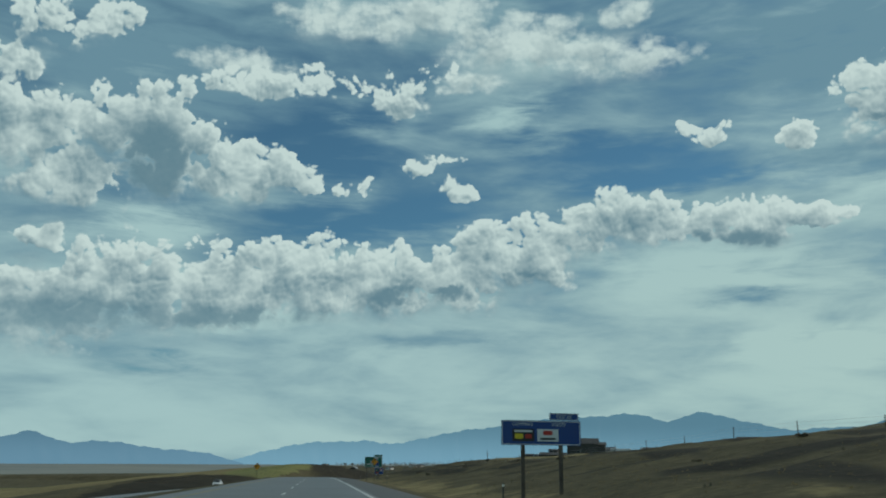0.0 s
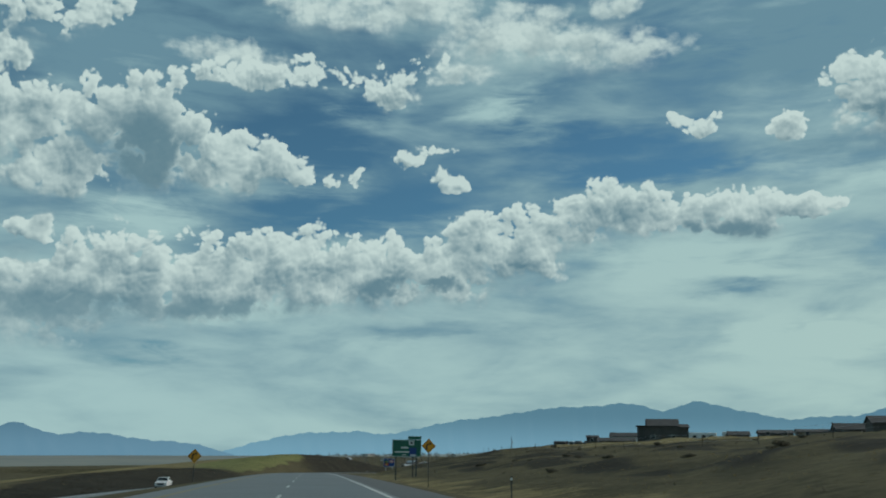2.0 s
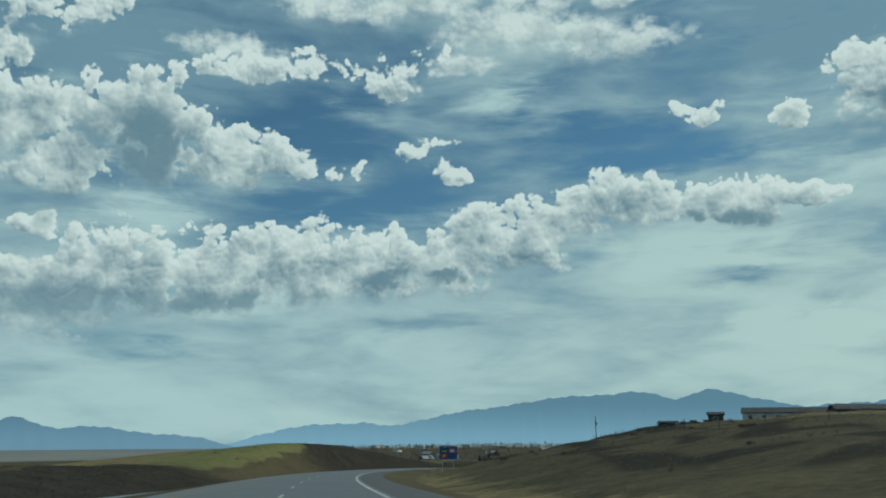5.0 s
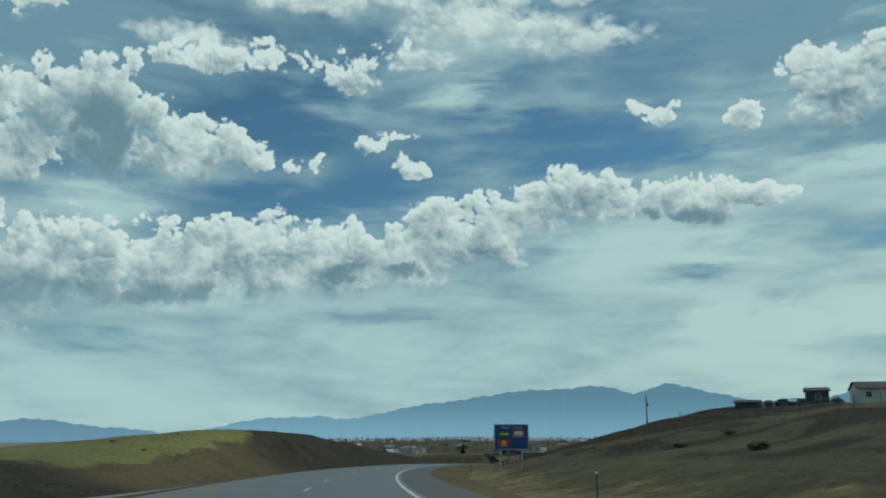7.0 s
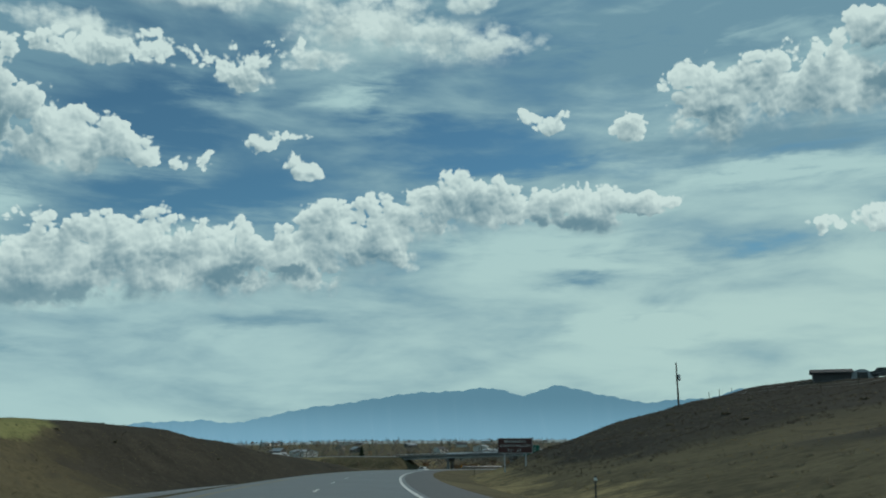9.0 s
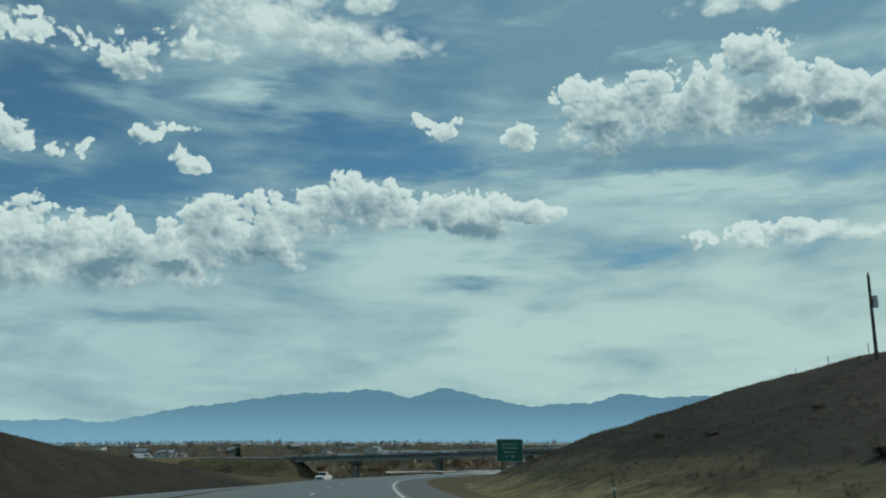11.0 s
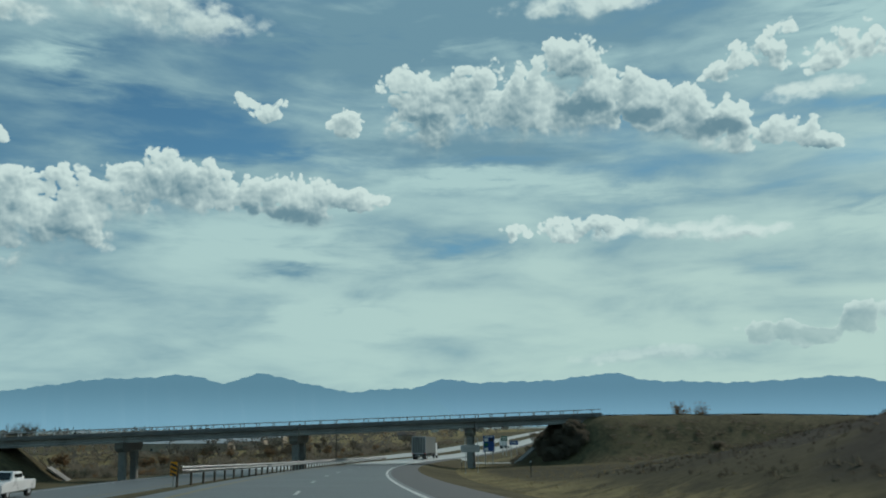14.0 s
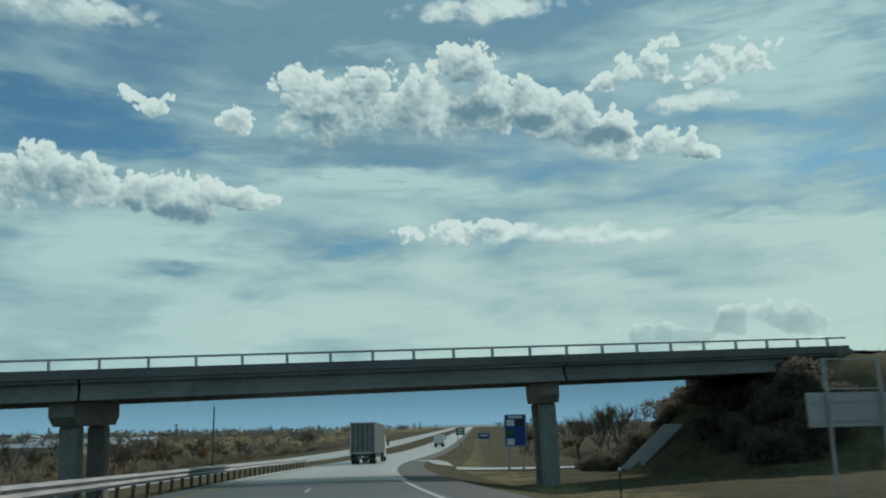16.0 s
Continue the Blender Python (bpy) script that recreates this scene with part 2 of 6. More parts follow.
SKY_TINT = (0.037, 0.069, 0.070)
VEIL_DARK, VEIL_LIGHT, VEIL_WARM = (0.152, 0.292, 0.366), (0.388, 0.582, 0.585), (0.455, 0.630, 0.580)
CLOUD_LIGHT, CLOUD_GREY = (0.590, 0.735, 0.705), (0.122, 0.235, 0.290)
# Wisps and rifts of the veil: azimuth, elevation, half length, half height, slope, more or less cover, more or less light.
VEIL_STREAKS = (
    (4.7, 22.5, 3.8, 0.93, 18, 0.16, 0.26), (-18.5, 24, 8.5, 3.8, -14, 0.16, -0.32), (9.4, 20.3, 7, 1, -7, -0.22, -0.16),
    (16.8, 17.7, 8.2, 0.74, -1, -0.22, -0.16), (-2, 7.3, 6.6, 0.5, 2, -0.08, -0.14), (-19, 5.4, 3.9, 0.51, 3, -0.22, -0.16),
    (19.8, 10.2, 2.5, 0.6, 0, -0.10, -0.22), (23.7, 7, 4.1, 1, 1, 0.16, 0.26), (-19.4, 14.2, 5.4, 1.6, 10, 0.16, 0.26),
    (-13.6, 8.1, 4.2, 0.51, 11, 0.16, 0.26), (19.2, 11.7, 8.9, 1.5, -5, 0.16, 0.26), (-8.9, 21.9, 5.6, 1.5, 16, -0.22, -0.16),
    (-7.4, 18.9, 3.4, 1.5, 7, -0.22, -0.16), (-7.1, 14.9, 7.8, 1.7, 2, -0.22, -0.16), (-29.6, 17.9, 2.8, 2.4, 11, 0.16, 0.26),
    (31.2, 11.5, 3.4, 0.8, 0, -0.16, -0.16), (24.8, 6.3, 5.1, 0.93, -2, 0.16, 0.26), (32.5, 18.3, 7, 1.2, -3, 0.18, -0.22),
    (35.7, 16, 11.3, 0.82, -6, 0.16, 0.26), (65.1, 15.2, 4.2, 1.7, -6, -0.22, -0.16), (61.6, 23.7, 8.5, 3.3, -13, 0.16, 0.26),
    (59.8, 11.9, 6.5, 1, -7, 0.16, 0.26), (32.3, 16.2, 5.3, 0.55, 5, 0.16, 0.26), (60.8, 18.5, 4.5, 0.65, -12, -0.22, -0.16),
    (20.7, 9.9, 2.6, 0.6, 3, -0.07, -0.16), (23.7, 24.6, 6, 1.9, -2, 0.18, -0.22), (33, 26.2, 11, 2.6, -3, 0.12, -0.28),
)
# Deep, unlit hearts of the clouds.
CLOUD_CORES = ((-19.7, 18.2, 3.0, 3.2), (18.5, 13.7, 4.4, 0.7), (-22.4, 8.1, 6.3, 1.2), (-13.7, 8.4, 5.6, 0.8), (-3.2, 10.3, 2.2, 0.6),
               (0.3, 10.6, 1.9, 0.5), (40.5, 20.8, 1.9, 0.7), (44.8, 19.9, 2.2, 0.7), (49.6, 18.7, 2.2, 0.7), (29.1, 20.1, 1.1, 0.7),
               (51.5, 5.3, 2.3, 0.95), (54.4, 5.2, 1.8, 0.7), (57.4, 5.6, 2.3, 1.1), (60.6, 5.7, 2.6, 1.2))
# Tears in the veil: azimuth, elevation, half width, half height.
BLUE_GAPS = ((-9.0, 20.3, 7.0, 3.0), (-3.0, 15.4, 9.0, 2.2), (12.0, 19.4, 9.0, 1.8), (59.5, 16.3, 5.0, 1.6), (21.0, 26.0, 8.0, 2.0))
make_world()

sun = new("sun", bpy.data.lights.new("sun", "SUN"))
sun.data.energy, sun.data.angle, sun.data.color = 2.2, radians(3.0), (1.0, 0.93, 0.82)
sun.matrix_world = look((60, 300, 80), (60 - math.sin(radians(SUN_AZ)), 300 - math.cos(radians(SUN_AZ)), 80 - math.tan(radians(SUN_EL))))

# ---- materials ----


def surface(name, dark, light, rough=0.8, grain=8.0, patches=0.4, metal=0.0, bump=0.15, third=None, spread=0.5, specular=0.5, leaf=0.0):
    """A rough surface: two tones mixed at a fine and a coarse scale (per metre), with relief and uneven gloss."""
    m = bpy.data.materials.new(name)
    m.use_nodes = True
    m.node_tree.nodes.clear()
    net = Net(m.node_tree)
    p = net.node("ShaderNodeTexCoord").outputs["Object"]
    rnd = net.node("ShaderNodeObjectInfo").outputs["Random"]
    fine = net.noise(p, grain, 6.0, 0.65)
    coarse = net.noise(p, patches, 4.0, 0.6, 0.4)
    f = net.math("MULTIPLY_ADD", fine, 0.45, net.math("MULTIPLY", coarse, 0.55))
    f = net.step(f, 0.5 - spread * 0.4, 0.5 + spread * 0.4)
    col = net.mix(f, dark, light)
    if third:
        col = net.mix(net.step(net.noise(p, patches * 0.37, 3.0, 0.6, 0.6), 0.48, 0.66), col, third)
    col = net.mix(net.math("MULTIPLY", rnd, 0.12), col, (0.0, 0.0, 0.0))
    b = net.node("ShaderNodeBump", {"Strength": bump, "Distance": 0.02, "Height": fine})
    r = net.math("MULTIPLY_ADD", net.math("SUBTRACT", coarse, 0.5), 0.25, rough, clamp=True)
    bs = net.node("ShaderNodeBsdfPrincipled", {"Base Color": col, "Roughness": r, "Metallic": metal, "Normal": b.outputs[0],
                                               "Specular IOR Level": specular})
    if leaf:
        # thin blades and leaves let light through
        tr = net.node("ShaderNodeBsdfTranslucent", {"Color": net.mix(0.25, col, light)})
        bs = net.node("ShaderNodeMixShader", (leaf, bs.outputs[0], tr.outputs[0]))
    net.tree.links.new(bs.outputs[0], net.node("ShaderNodeOutputMaterial").inputs[0])
    return m


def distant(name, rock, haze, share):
    """Far hills: rock mixed with an emissive glow painted as haze, paler towards the foot."""
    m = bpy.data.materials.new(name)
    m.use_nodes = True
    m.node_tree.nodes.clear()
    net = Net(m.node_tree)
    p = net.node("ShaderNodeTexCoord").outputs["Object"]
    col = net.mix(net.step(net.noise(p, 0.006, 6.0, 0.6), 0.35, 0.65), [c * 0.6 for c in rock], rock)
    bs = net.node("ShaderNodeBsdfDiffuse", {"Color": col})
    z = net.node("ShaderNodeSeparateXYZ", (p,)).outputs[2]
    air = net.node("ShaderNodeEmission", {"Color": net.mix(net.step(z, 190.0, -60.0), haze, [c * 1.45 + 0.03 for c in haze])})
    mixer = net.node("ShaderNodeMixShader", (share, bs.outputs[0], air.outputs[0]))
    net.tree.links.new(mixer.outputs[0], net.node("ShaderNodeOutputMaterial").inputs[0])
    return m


def land(name):
    """Open land: dry grass, with straw, dead brush and pasture where they grow."""
    m = bpy.data.materials.new(name)
    m.use_nodes = True
    m.node_tree.nodes.clear()
    net = Net(m.node_tree)
    p = net.node("ShaderNodeTexCoord").outputs["Object"]
    fine, mid, coarse = net.noise(p, 1.6, 6.0, 0.7), net.noise(p, 0.22, 5.0, 0.62, 0.5), net.noise(p, 0.045, 4.0, 0.6, 0.4)
    tone = net.step(net.math("MULTIPLY_ADD", fine, 0.45, net.math("MULTIPLY_ADD", mid, 0.35, net.math("MULTIPLY", coarse, 0.2))), 0.34, 0.66)
    col = net.mix(tone, (0.046, 0.041, 0.026), (0.130, 0.112, 0.064))
    for cover, dark, light in (("pasture", (0.105, 0.112, 0.048), (0.205, 0.205, 0.085)), ("straw", (0.120, 0.100, 0.052), (0.260, 0.212, 0.104)),
                               ("brush", (0.020, 0.019, 0.015), (0.055, 0.050, 0.038))):
        at = net.node("ShaderNodeAttribute")
        at.attribute_name = cover
        torn = net.math("MULTIPLY_ADD", net.math("SUBTRACT", mid, 0.5), 1.1, net.math("MULTIPLY_ADD", net.math("SUBTRACT", fine, 0.5), 0.6, at.outputs["Fac"]))
        f = net.math("MULTIPLY", net.step(torn, 0.30, 0.70), net.step(at.outputs["Fac"], 0.0, 0.12))
        col = net.mix(f, col, net.mix(tone, dark, light))
    b = net.node("ShaderNodeBump", {"Strength": 0.8, "Distance": 0.05, "Height": fine})
    bs = net.node("ShaderNodeBsdfPrincipled", {"Base Color": col, "Roughness": 0.95, "Normal": b.outputs[0], "Specular IOR Level": 0.05})
    net.tree.links.new(bs.outputs[0], net.node("ShaderNodeOutputMaterial").inputs[0])
    return m


GROUND = land("open_land")
ASPHALT = surface("asphalt", (0.064, 0.066, 0.067), (0.116, 0.116, 0.115), 0.50, 30.0, 0.25, bump=0.25, specular=0.6)
SHOULDER = surface("worn_shoulder", (0.055, 0.056, 0.057), (0.10, 0.10, 0.098), 0.72, 22.0, 0.4, bump=0.3)
GRAVEL = surface("gravel_edge", (0.10, 0.09, 0.07), (0.22, 0.20, 0.16), 0.95, 14.0, 0.6, bump=0.6, specular=0.2)
# Road past the overpass: sun glint put into a paler base colour.
SUNLIT_ROAD = surface("pale_pavement", (0.34, 0.335, 0.32), (0.50, 0.49, 0.46), 0.45, 12.0, 0.2)
WHITE_PAINT = surface("road_paint", (0.42, 0.42, 0.40), (0.72, 0.72, 0.69), 0.6, 9.0, 0.7, bump=0.1)
YELLOW_PAINT = surface("yellow_paint", (0.20, 0.16, 0.07), (0.36, 0.27, 0.09), 0.6, 9.0, 0.7, bump=0.1)
CONCRETE = surface("weathered_concrete", (0.17, 0.17, 0.165), (0.31, 0.31, 0.29), 0.85, 6.0, 0.35, bump=0.25)
CONCRETE_DARK = surface("stained_concrete", (0.11, 0.115, 0.115), (0.20, 0.20, 0.195), 0.85, 6.0, 0.3, bump=0.25)
STEEL = surface("galvanised_steel", (0.36, 0.37, 0.38), (0.55, 0.56, 0.56), 0.45, 20.0, 1.2, metal=0.7, bump=0.05)
DARK_STEEL = surface("dark_steel", (0.05, 0.05, 0.055), (0.10, 0.10, 0.10), 0.5, 15.0, 1.0, metal=0.4, bump=0.05)
WOOD = surface("weathered_wood", (0.06, 0.045, 0.035), (0.15, 0.12, 0.09), 0.9, 12.0, 1.2, bump=0.4)
SIGN_GREEN = surface("green_sheeting", (0.005, 0.105, 0.068), (0.010, 0.145, 0.093), 0.38, 25.0, 0.9, bump=0.02, spread=0.9)
SIGN_BLUE = surface("blue_sheeting", (0.005, 0.042, 0.190), (0.010, 0.060, 0.260), 0.38, 25.0, 0.9, bump=0.02, spread=0.9)
SIGN_BROWN = surface("brown_sheeting", (0.060, 0.014, 0.012), (0.090, 0.022, 0.018), 0.4, 25.0, 0.9, bump=0.02, spread=0.9)
SIGN_YELLOW = surface("yellow_sheeting", (0.78, 0.29, 0.008), (0.92, 0.37, 0.012), 0.38, 25.0, 0.9, bump=0.02, spread=0.9)
SIGN_WHITE = surface("white_sheeting", (0.62, 0.64, 0.62), (0.80, 0.82, 0.80), 0.4, 25.0, 1.0, bump=0.02, spread=0.9)
SIGN_BLACK = surface("black_sheeting", (0.012, 0.012, 0.012), (0.025, 0.025, 0.025), 0.45, 25.0, 1.0, bump=0.02)
SIGN_RED = surface("red_sheeting", (0.42, 0.030, 0.018), (0.55, 0.045, 0.025), 0.4, 25.0, 1.0, bump=0.02)
LOGO_GREEN = surface("dark_green_plate", (0.005, 0.10, 0.035), (0.008, 0.13, 0.045), 0.4, 25.0, 1.0, bump=0.02)
LOGO_YELLOW = surface("yellow_plate", (0.65, 0.50, 0.02), (0.80, 0.62, 0.03), 0.4, 25.0, 1.0, bump=0.02)
ALUMINIUM = surface("bare_aluminium", (0.40, 0.41, 0.42), (0.58, 0.59, 0.60), 0.45, 10.0, 0.8, metal=0.6, bump=0.03)
TRUCK_SKIN = surface("dusty_trailer_skin", (0.085, 0.092, 0.090), (0.150, 0.158, 0.152), 0.55, 6.0, 0.7, metal=0.25, bump=0.05)
RUBBER = surface("tyre_rubber", (0.012, 0.012, 0.012), (0.03, 0.03, 0.03), 0.85, 20.0, 2.0, bump=0.2)
WHITE_SKIN = surface("white_bodywork", (0.62, 0.63, 0.63), (0.80, 0.80, 0.79), 0.3, 8.0, 0.8, bump=0.02)
GLASS_DARK = surface("dark_glazing", (0.010, 0.013, 0.016), (0.02, 0.025, 0.03), 0.08, 4.0, 0.5, bump=0.0)
LAMP_RED = surface("red_lens", (0.45, 0.012, 0.010), (0.6, 0.02, 0.015), 0.2, 20.0, 3.0, bump=0.0)
WALL_DARK = surface("dark_siding", (0.055, 0.052, 0.050), (0.095, 0.090, 0.085), 0.85, 5.0, 0.5)
WALL_PALE = surface("pale_siding", (0.42, 0.41, 0.38), (0.62, 0.60, 0.56), 0.8, 5.0, 0.4)
WALL_TAN = surface("tan_siding", (0.25, 0.21, 0.16), (0.38, 0.32, 0.25), 0.8, 5.0, 0.4)
ROOF_DARK = surface("dark_shingles", (0.035, 0.035, 0.038), (0.075, 0.073, 0.072), 0.9, 7.0, 0.6, bump=0.4)
ROOF_METAL = surface("grey_metal_roof", (0.28, 0.30, 0.31), (0.42, 0.44, 0.45), 0.5, 4.0, 0.4, metal=0.3)
BARK = surface("bark", (0.045, 0.036, 0.030), (0.12, 0.098, 0.08), 0.95, 14.0, 1.5, bump=0.6)
NEEDLES = surface("conifer_needles", (0.010, 0.020, 0.012), (0.028, 0.046, 0.024), 0.9, 6.0, 0.8, specular=0.1, leaf=0.45)
SAGE = surface("sagebrush", (0.072, 0.070, 0.052), (0.16, 0.15, 0.112), 0.95, 6.0, 0.8, specular=0.1, leaf=0.6)
BRUSH_DARK = surface("dark_brush", (0.042, 0.037, 0.030), (0.095, 0.083, 0.066), 0.95, 4.0, 0.4, specular=0.05, leaf=0.5)
TWIGS = surface("bare_twigs", (0.16, 0.14, 0.108), (0.30, 0.262, 0.205), 0.95, 5.0, 0.6, specular=0.1, leaf=0.6)
RUST_LEAVES = surface("rusty_leaves", (0.16, 0.105, 0.060), (0.29, 0.19, 0.11), 0.9, 5.0, 0.6, specular=0.1, leaf=0.45)
STRAW = surface("straw_grass", (0.13, 0.105, 0.055), (0.28, 0.23, 0.12), 0.95, 5.0, 0.5, specular=0.1, leaf=0.45)
BANK_BRUSH = surface("bank_brush", (0.125, 0.110, 0.086), (0.250, 0.220, 0.172), 0.95, 4.0, 0.4, specular=0.05, leaf=0.6)
FAR_TWIGS = surface("grey_bare_twigs", (0.120, 0.110, 0.098), (0.215, 0.195, 0.170), 0.95, 2.0, 0.2, specular=0.05, leaf=0.5)
# Paler and greyer than the near needles: some distance haze is in the colour.
HAZED_GREEN = surface("hazed_town_trees", (0.075, 0.092, 0.082), (0.13, 0.15, 0.13), 0.95, 2.0, 0.3, specular=0.1, leaf=0.45)

# ---- mesh helpers ----


def part(name, bm, material, parent=None, label="", smooth=False, m=None):
    """Links a bmesh as one mesh object, under a thing or a part if one is given."""
    me = bpy.data.meshes.new(name)
    bm.normal_update()
    bm.to_mesh(me)
    bm.free()
    if smooth:
        me.polygons.foreach_set("use_smooth", [True] * len(me.polygons))
    me.materials.append(material)
    ob = new(name, me)
    if m is not None:
        ob.matrix_basis = m
    ob.parent = parent
    return tagged(ob, label)


def base(name, m, label, category, group="", kind=""):
    """An empty at the foot of a thing, which holds its parts."""
    ob = new(name)
    ob.empty_display_size = 0.2
    ob.matrix_basis = m
    return tagged(ob, label, category, group, kind)


def add_box(bm, x0, x1, y0, y1, z0, z1, m=None, bevel=0.0):
    v = [bm.verts.new(c) for c in ((x0, y0, z0), (x1, y0, z0), (x1, y1, z0), (x0, y1, z0),
                                   (x0, y0, z1), (x1, y0, z1), (x1, y1, z1), (x0, y1, z1))]
    for f in ((3, 2, 1, 0), (4, 5, 6, 7), (0, 1, 5, 4), (1, 2, 6, 5), (2, 3, 7, 6), (3, 0, 4, 7)):
        bm.faces.new([v[i] for i in f])
    if bevel:
        es = {e for w in v for e in w.link_edges}
        r = bmesh.ops.bevel(bm, geom=list(es), offset=bevel, segments=2, affect="EDGES", profile=0.5)
        v = list({w for f in r["faces"] for w in f.verts} | {w for w in v if w.is_valid})
    if m is not None:
        for w in v:
            w.co = m @ w.co
    return bm


def box(*a, **k):
    return add_box(bmesh.new(), *a, **k)


def add_tube(bm, a, b, r0, r1, sides=10, caps=True):
    """A tapered round bar from a to b."""
    a, b = Vector(a), Vector(b)
    q = (b - a).to_track_quat("Z", "Y")
    rings = []
    for c, r in ((a, r0), (b, r1)):
        rings.append([bm.verts.new(c + q @ Vector((r * math.cos(6.2832 * i / sides), r * math.sin(6.2832 * i / sides), 0))) for i in range(sides)])
    for i in range(sides):
        j = (i + 1) % sides
        bm.faces.new((rings[0][i], rings[0][j], rings[1][j], rings[1][i]))
    if caps:
        bm.faces.new(rings[0][::-1])
        bm.faces.new(rings[1])
    return bm


def tube(*a, **k):
    return add_tube(bmesh.new(), *a, **k)


def add_prism(bm, outline, y0, y1):
    """An outline in x, z drawn out along y."""
    lo = [bm.verts.new((x, y0, z)) for x, z in outline]
    hi = [bm.verts.new((x, y1, z)) for x, z in outline]
    n = len(outline)
    for i in range(n):
        j = (i + 1) % n
        bm.faces.new((lo[i], lo[j], hi[j], hi[i]))
    bm.faces.new(lo[::-1])
    bm.faces.new(hi)
    bmesh.ops.recalc_face_normals(bm, faces=bm.faces)
    return bm


def prism(*a):
    return add_prism(bmesh.new(), *a)


def add_grid(bm, rows):
    """A sheet through rows of points."""
    vs = [[bm.verts.new(p) for p in r] for r in rows]
    for a, b in zip(vs, vs[1:]):
        for i in range(len(a) - 1):
            bm.faces.new((a[i], a[i + 1], b[i + 1], b[i]))
    return bm


# ---- the road's line ----
STEP = 1.0
S = np.arange(-300.0, 2600.0, STEP)
KAPPA = np.interp(S, (195, 255, 655, 715), (0, 1 / 547, 1 / 547, 0))
HEAD = np.cumsum(KAPPA) * STEP
HEAD += radians(-7.87) - HEAD[300]
AX = np.cumsum(np.sin(HEAD)) * STEP
AY = np.cumsum(np.cos(HEAD)) * STEP
AX, AY = AX - AX[300], AY - AY[300]
SLOPE = np.interp(S, (-300, 0, 100, 213, 390, 480, 573, 640, 800, 950), (-0.010, -0.017, -0.021, -0.032, -0.0305, -0.040, -0.036, -0.030, -0.008, 0.0))
CAM_H = 1.12
RZ = np.cumsum(SLOPE) * STEP
RZ = RZ - RZ[300] - CAM_H


def on_road(s, d, up=0.0):
    """The point d metres to the right of the driver's line at s metres along it, on the road's plane."""
    h = float(np.interp(s, S, HEAD))
    return Vector((float(np.interp(s, S, AX)) + d * math.cos(h), float(np.interp(s, S, AY)) - d * math.sin(h),
                   float(np.interp(s, S, RZ)) + up)), h


def smooth01(t):
    t = np.clip(t, 0, 1)
    return t * t * (3 - 2 * t)


def road_coords(x, y):
    """Along and across the road, for arrays of points."""
    x, y = np.atleast_1d(np.asarray(x, float)), np.atleast_1d(np.asarray(y, float))
    s, d = np.empty_like(x), np.empty_like(x)
    ax, ay = AX[::4], AY[::4]
    for i in range(0, len(x), 4000):
        k = ((x[i:i + 4000, None] - ax) ** 2 + (y[i:i + 4000, None] - ay) ** 2).argmin(1) * 4
        h = HEAD[k]
        dx, dy = x[i:i + 4000] - AX[k], y[i:i + 4000] - AY[k]
        s[i:i + 4000] = S[k] + dx * np.sin(h) + dy * np.cos(h)
        d[i:i + 4000] = dx * np.cos(h) - dy * np.sin(h)
    return s, d


def waves(x, y, size, seed):
    """Smooth rolling relief from a few sines, about -1 to 1."""
    r = np.random.RandomState(seed)
    v = np.zeros_like(x)
    for k in range(7):
        a, f = r.uniform(0, 6.28), r.uniform(0.5, 1.6) / size
        v += np.sin((x * math.cos(a) + y * math.sin(a)) * f * 6.283 + r.uniform(0, 6.28))
    return v / 4.0


# ---- overpass line ----
BRIDGE_FOOT = Vector((76.77, 582.65, 0.0))
BRIDGE_HEAD = radians(-68.7)
BRIDGE_U = Vector((math.sin(BRIDGE_HEAD), math.cos(BRIDGE_HEAD), 0.0))
BRIDGE_V = Vector((math.cos(BRIDGE_HEAD), -math.sin(BRIDGE_HEAD), 0.0))
BRIDGE_LEN, BRIDGE_W, BRIDGE_FALL = 77.0, 7.6, 0.032
DECK_Z = -13.31

VALLEY = -26.0
OPP, OPP_W = -23.0, 5.3


def opp_drop(s):
    """How far the oncoming carriageway lies below the other."""
    return np.interp(s, (345, 480, 560, 680), (2.2, 1.4, 1.1, 0.2))


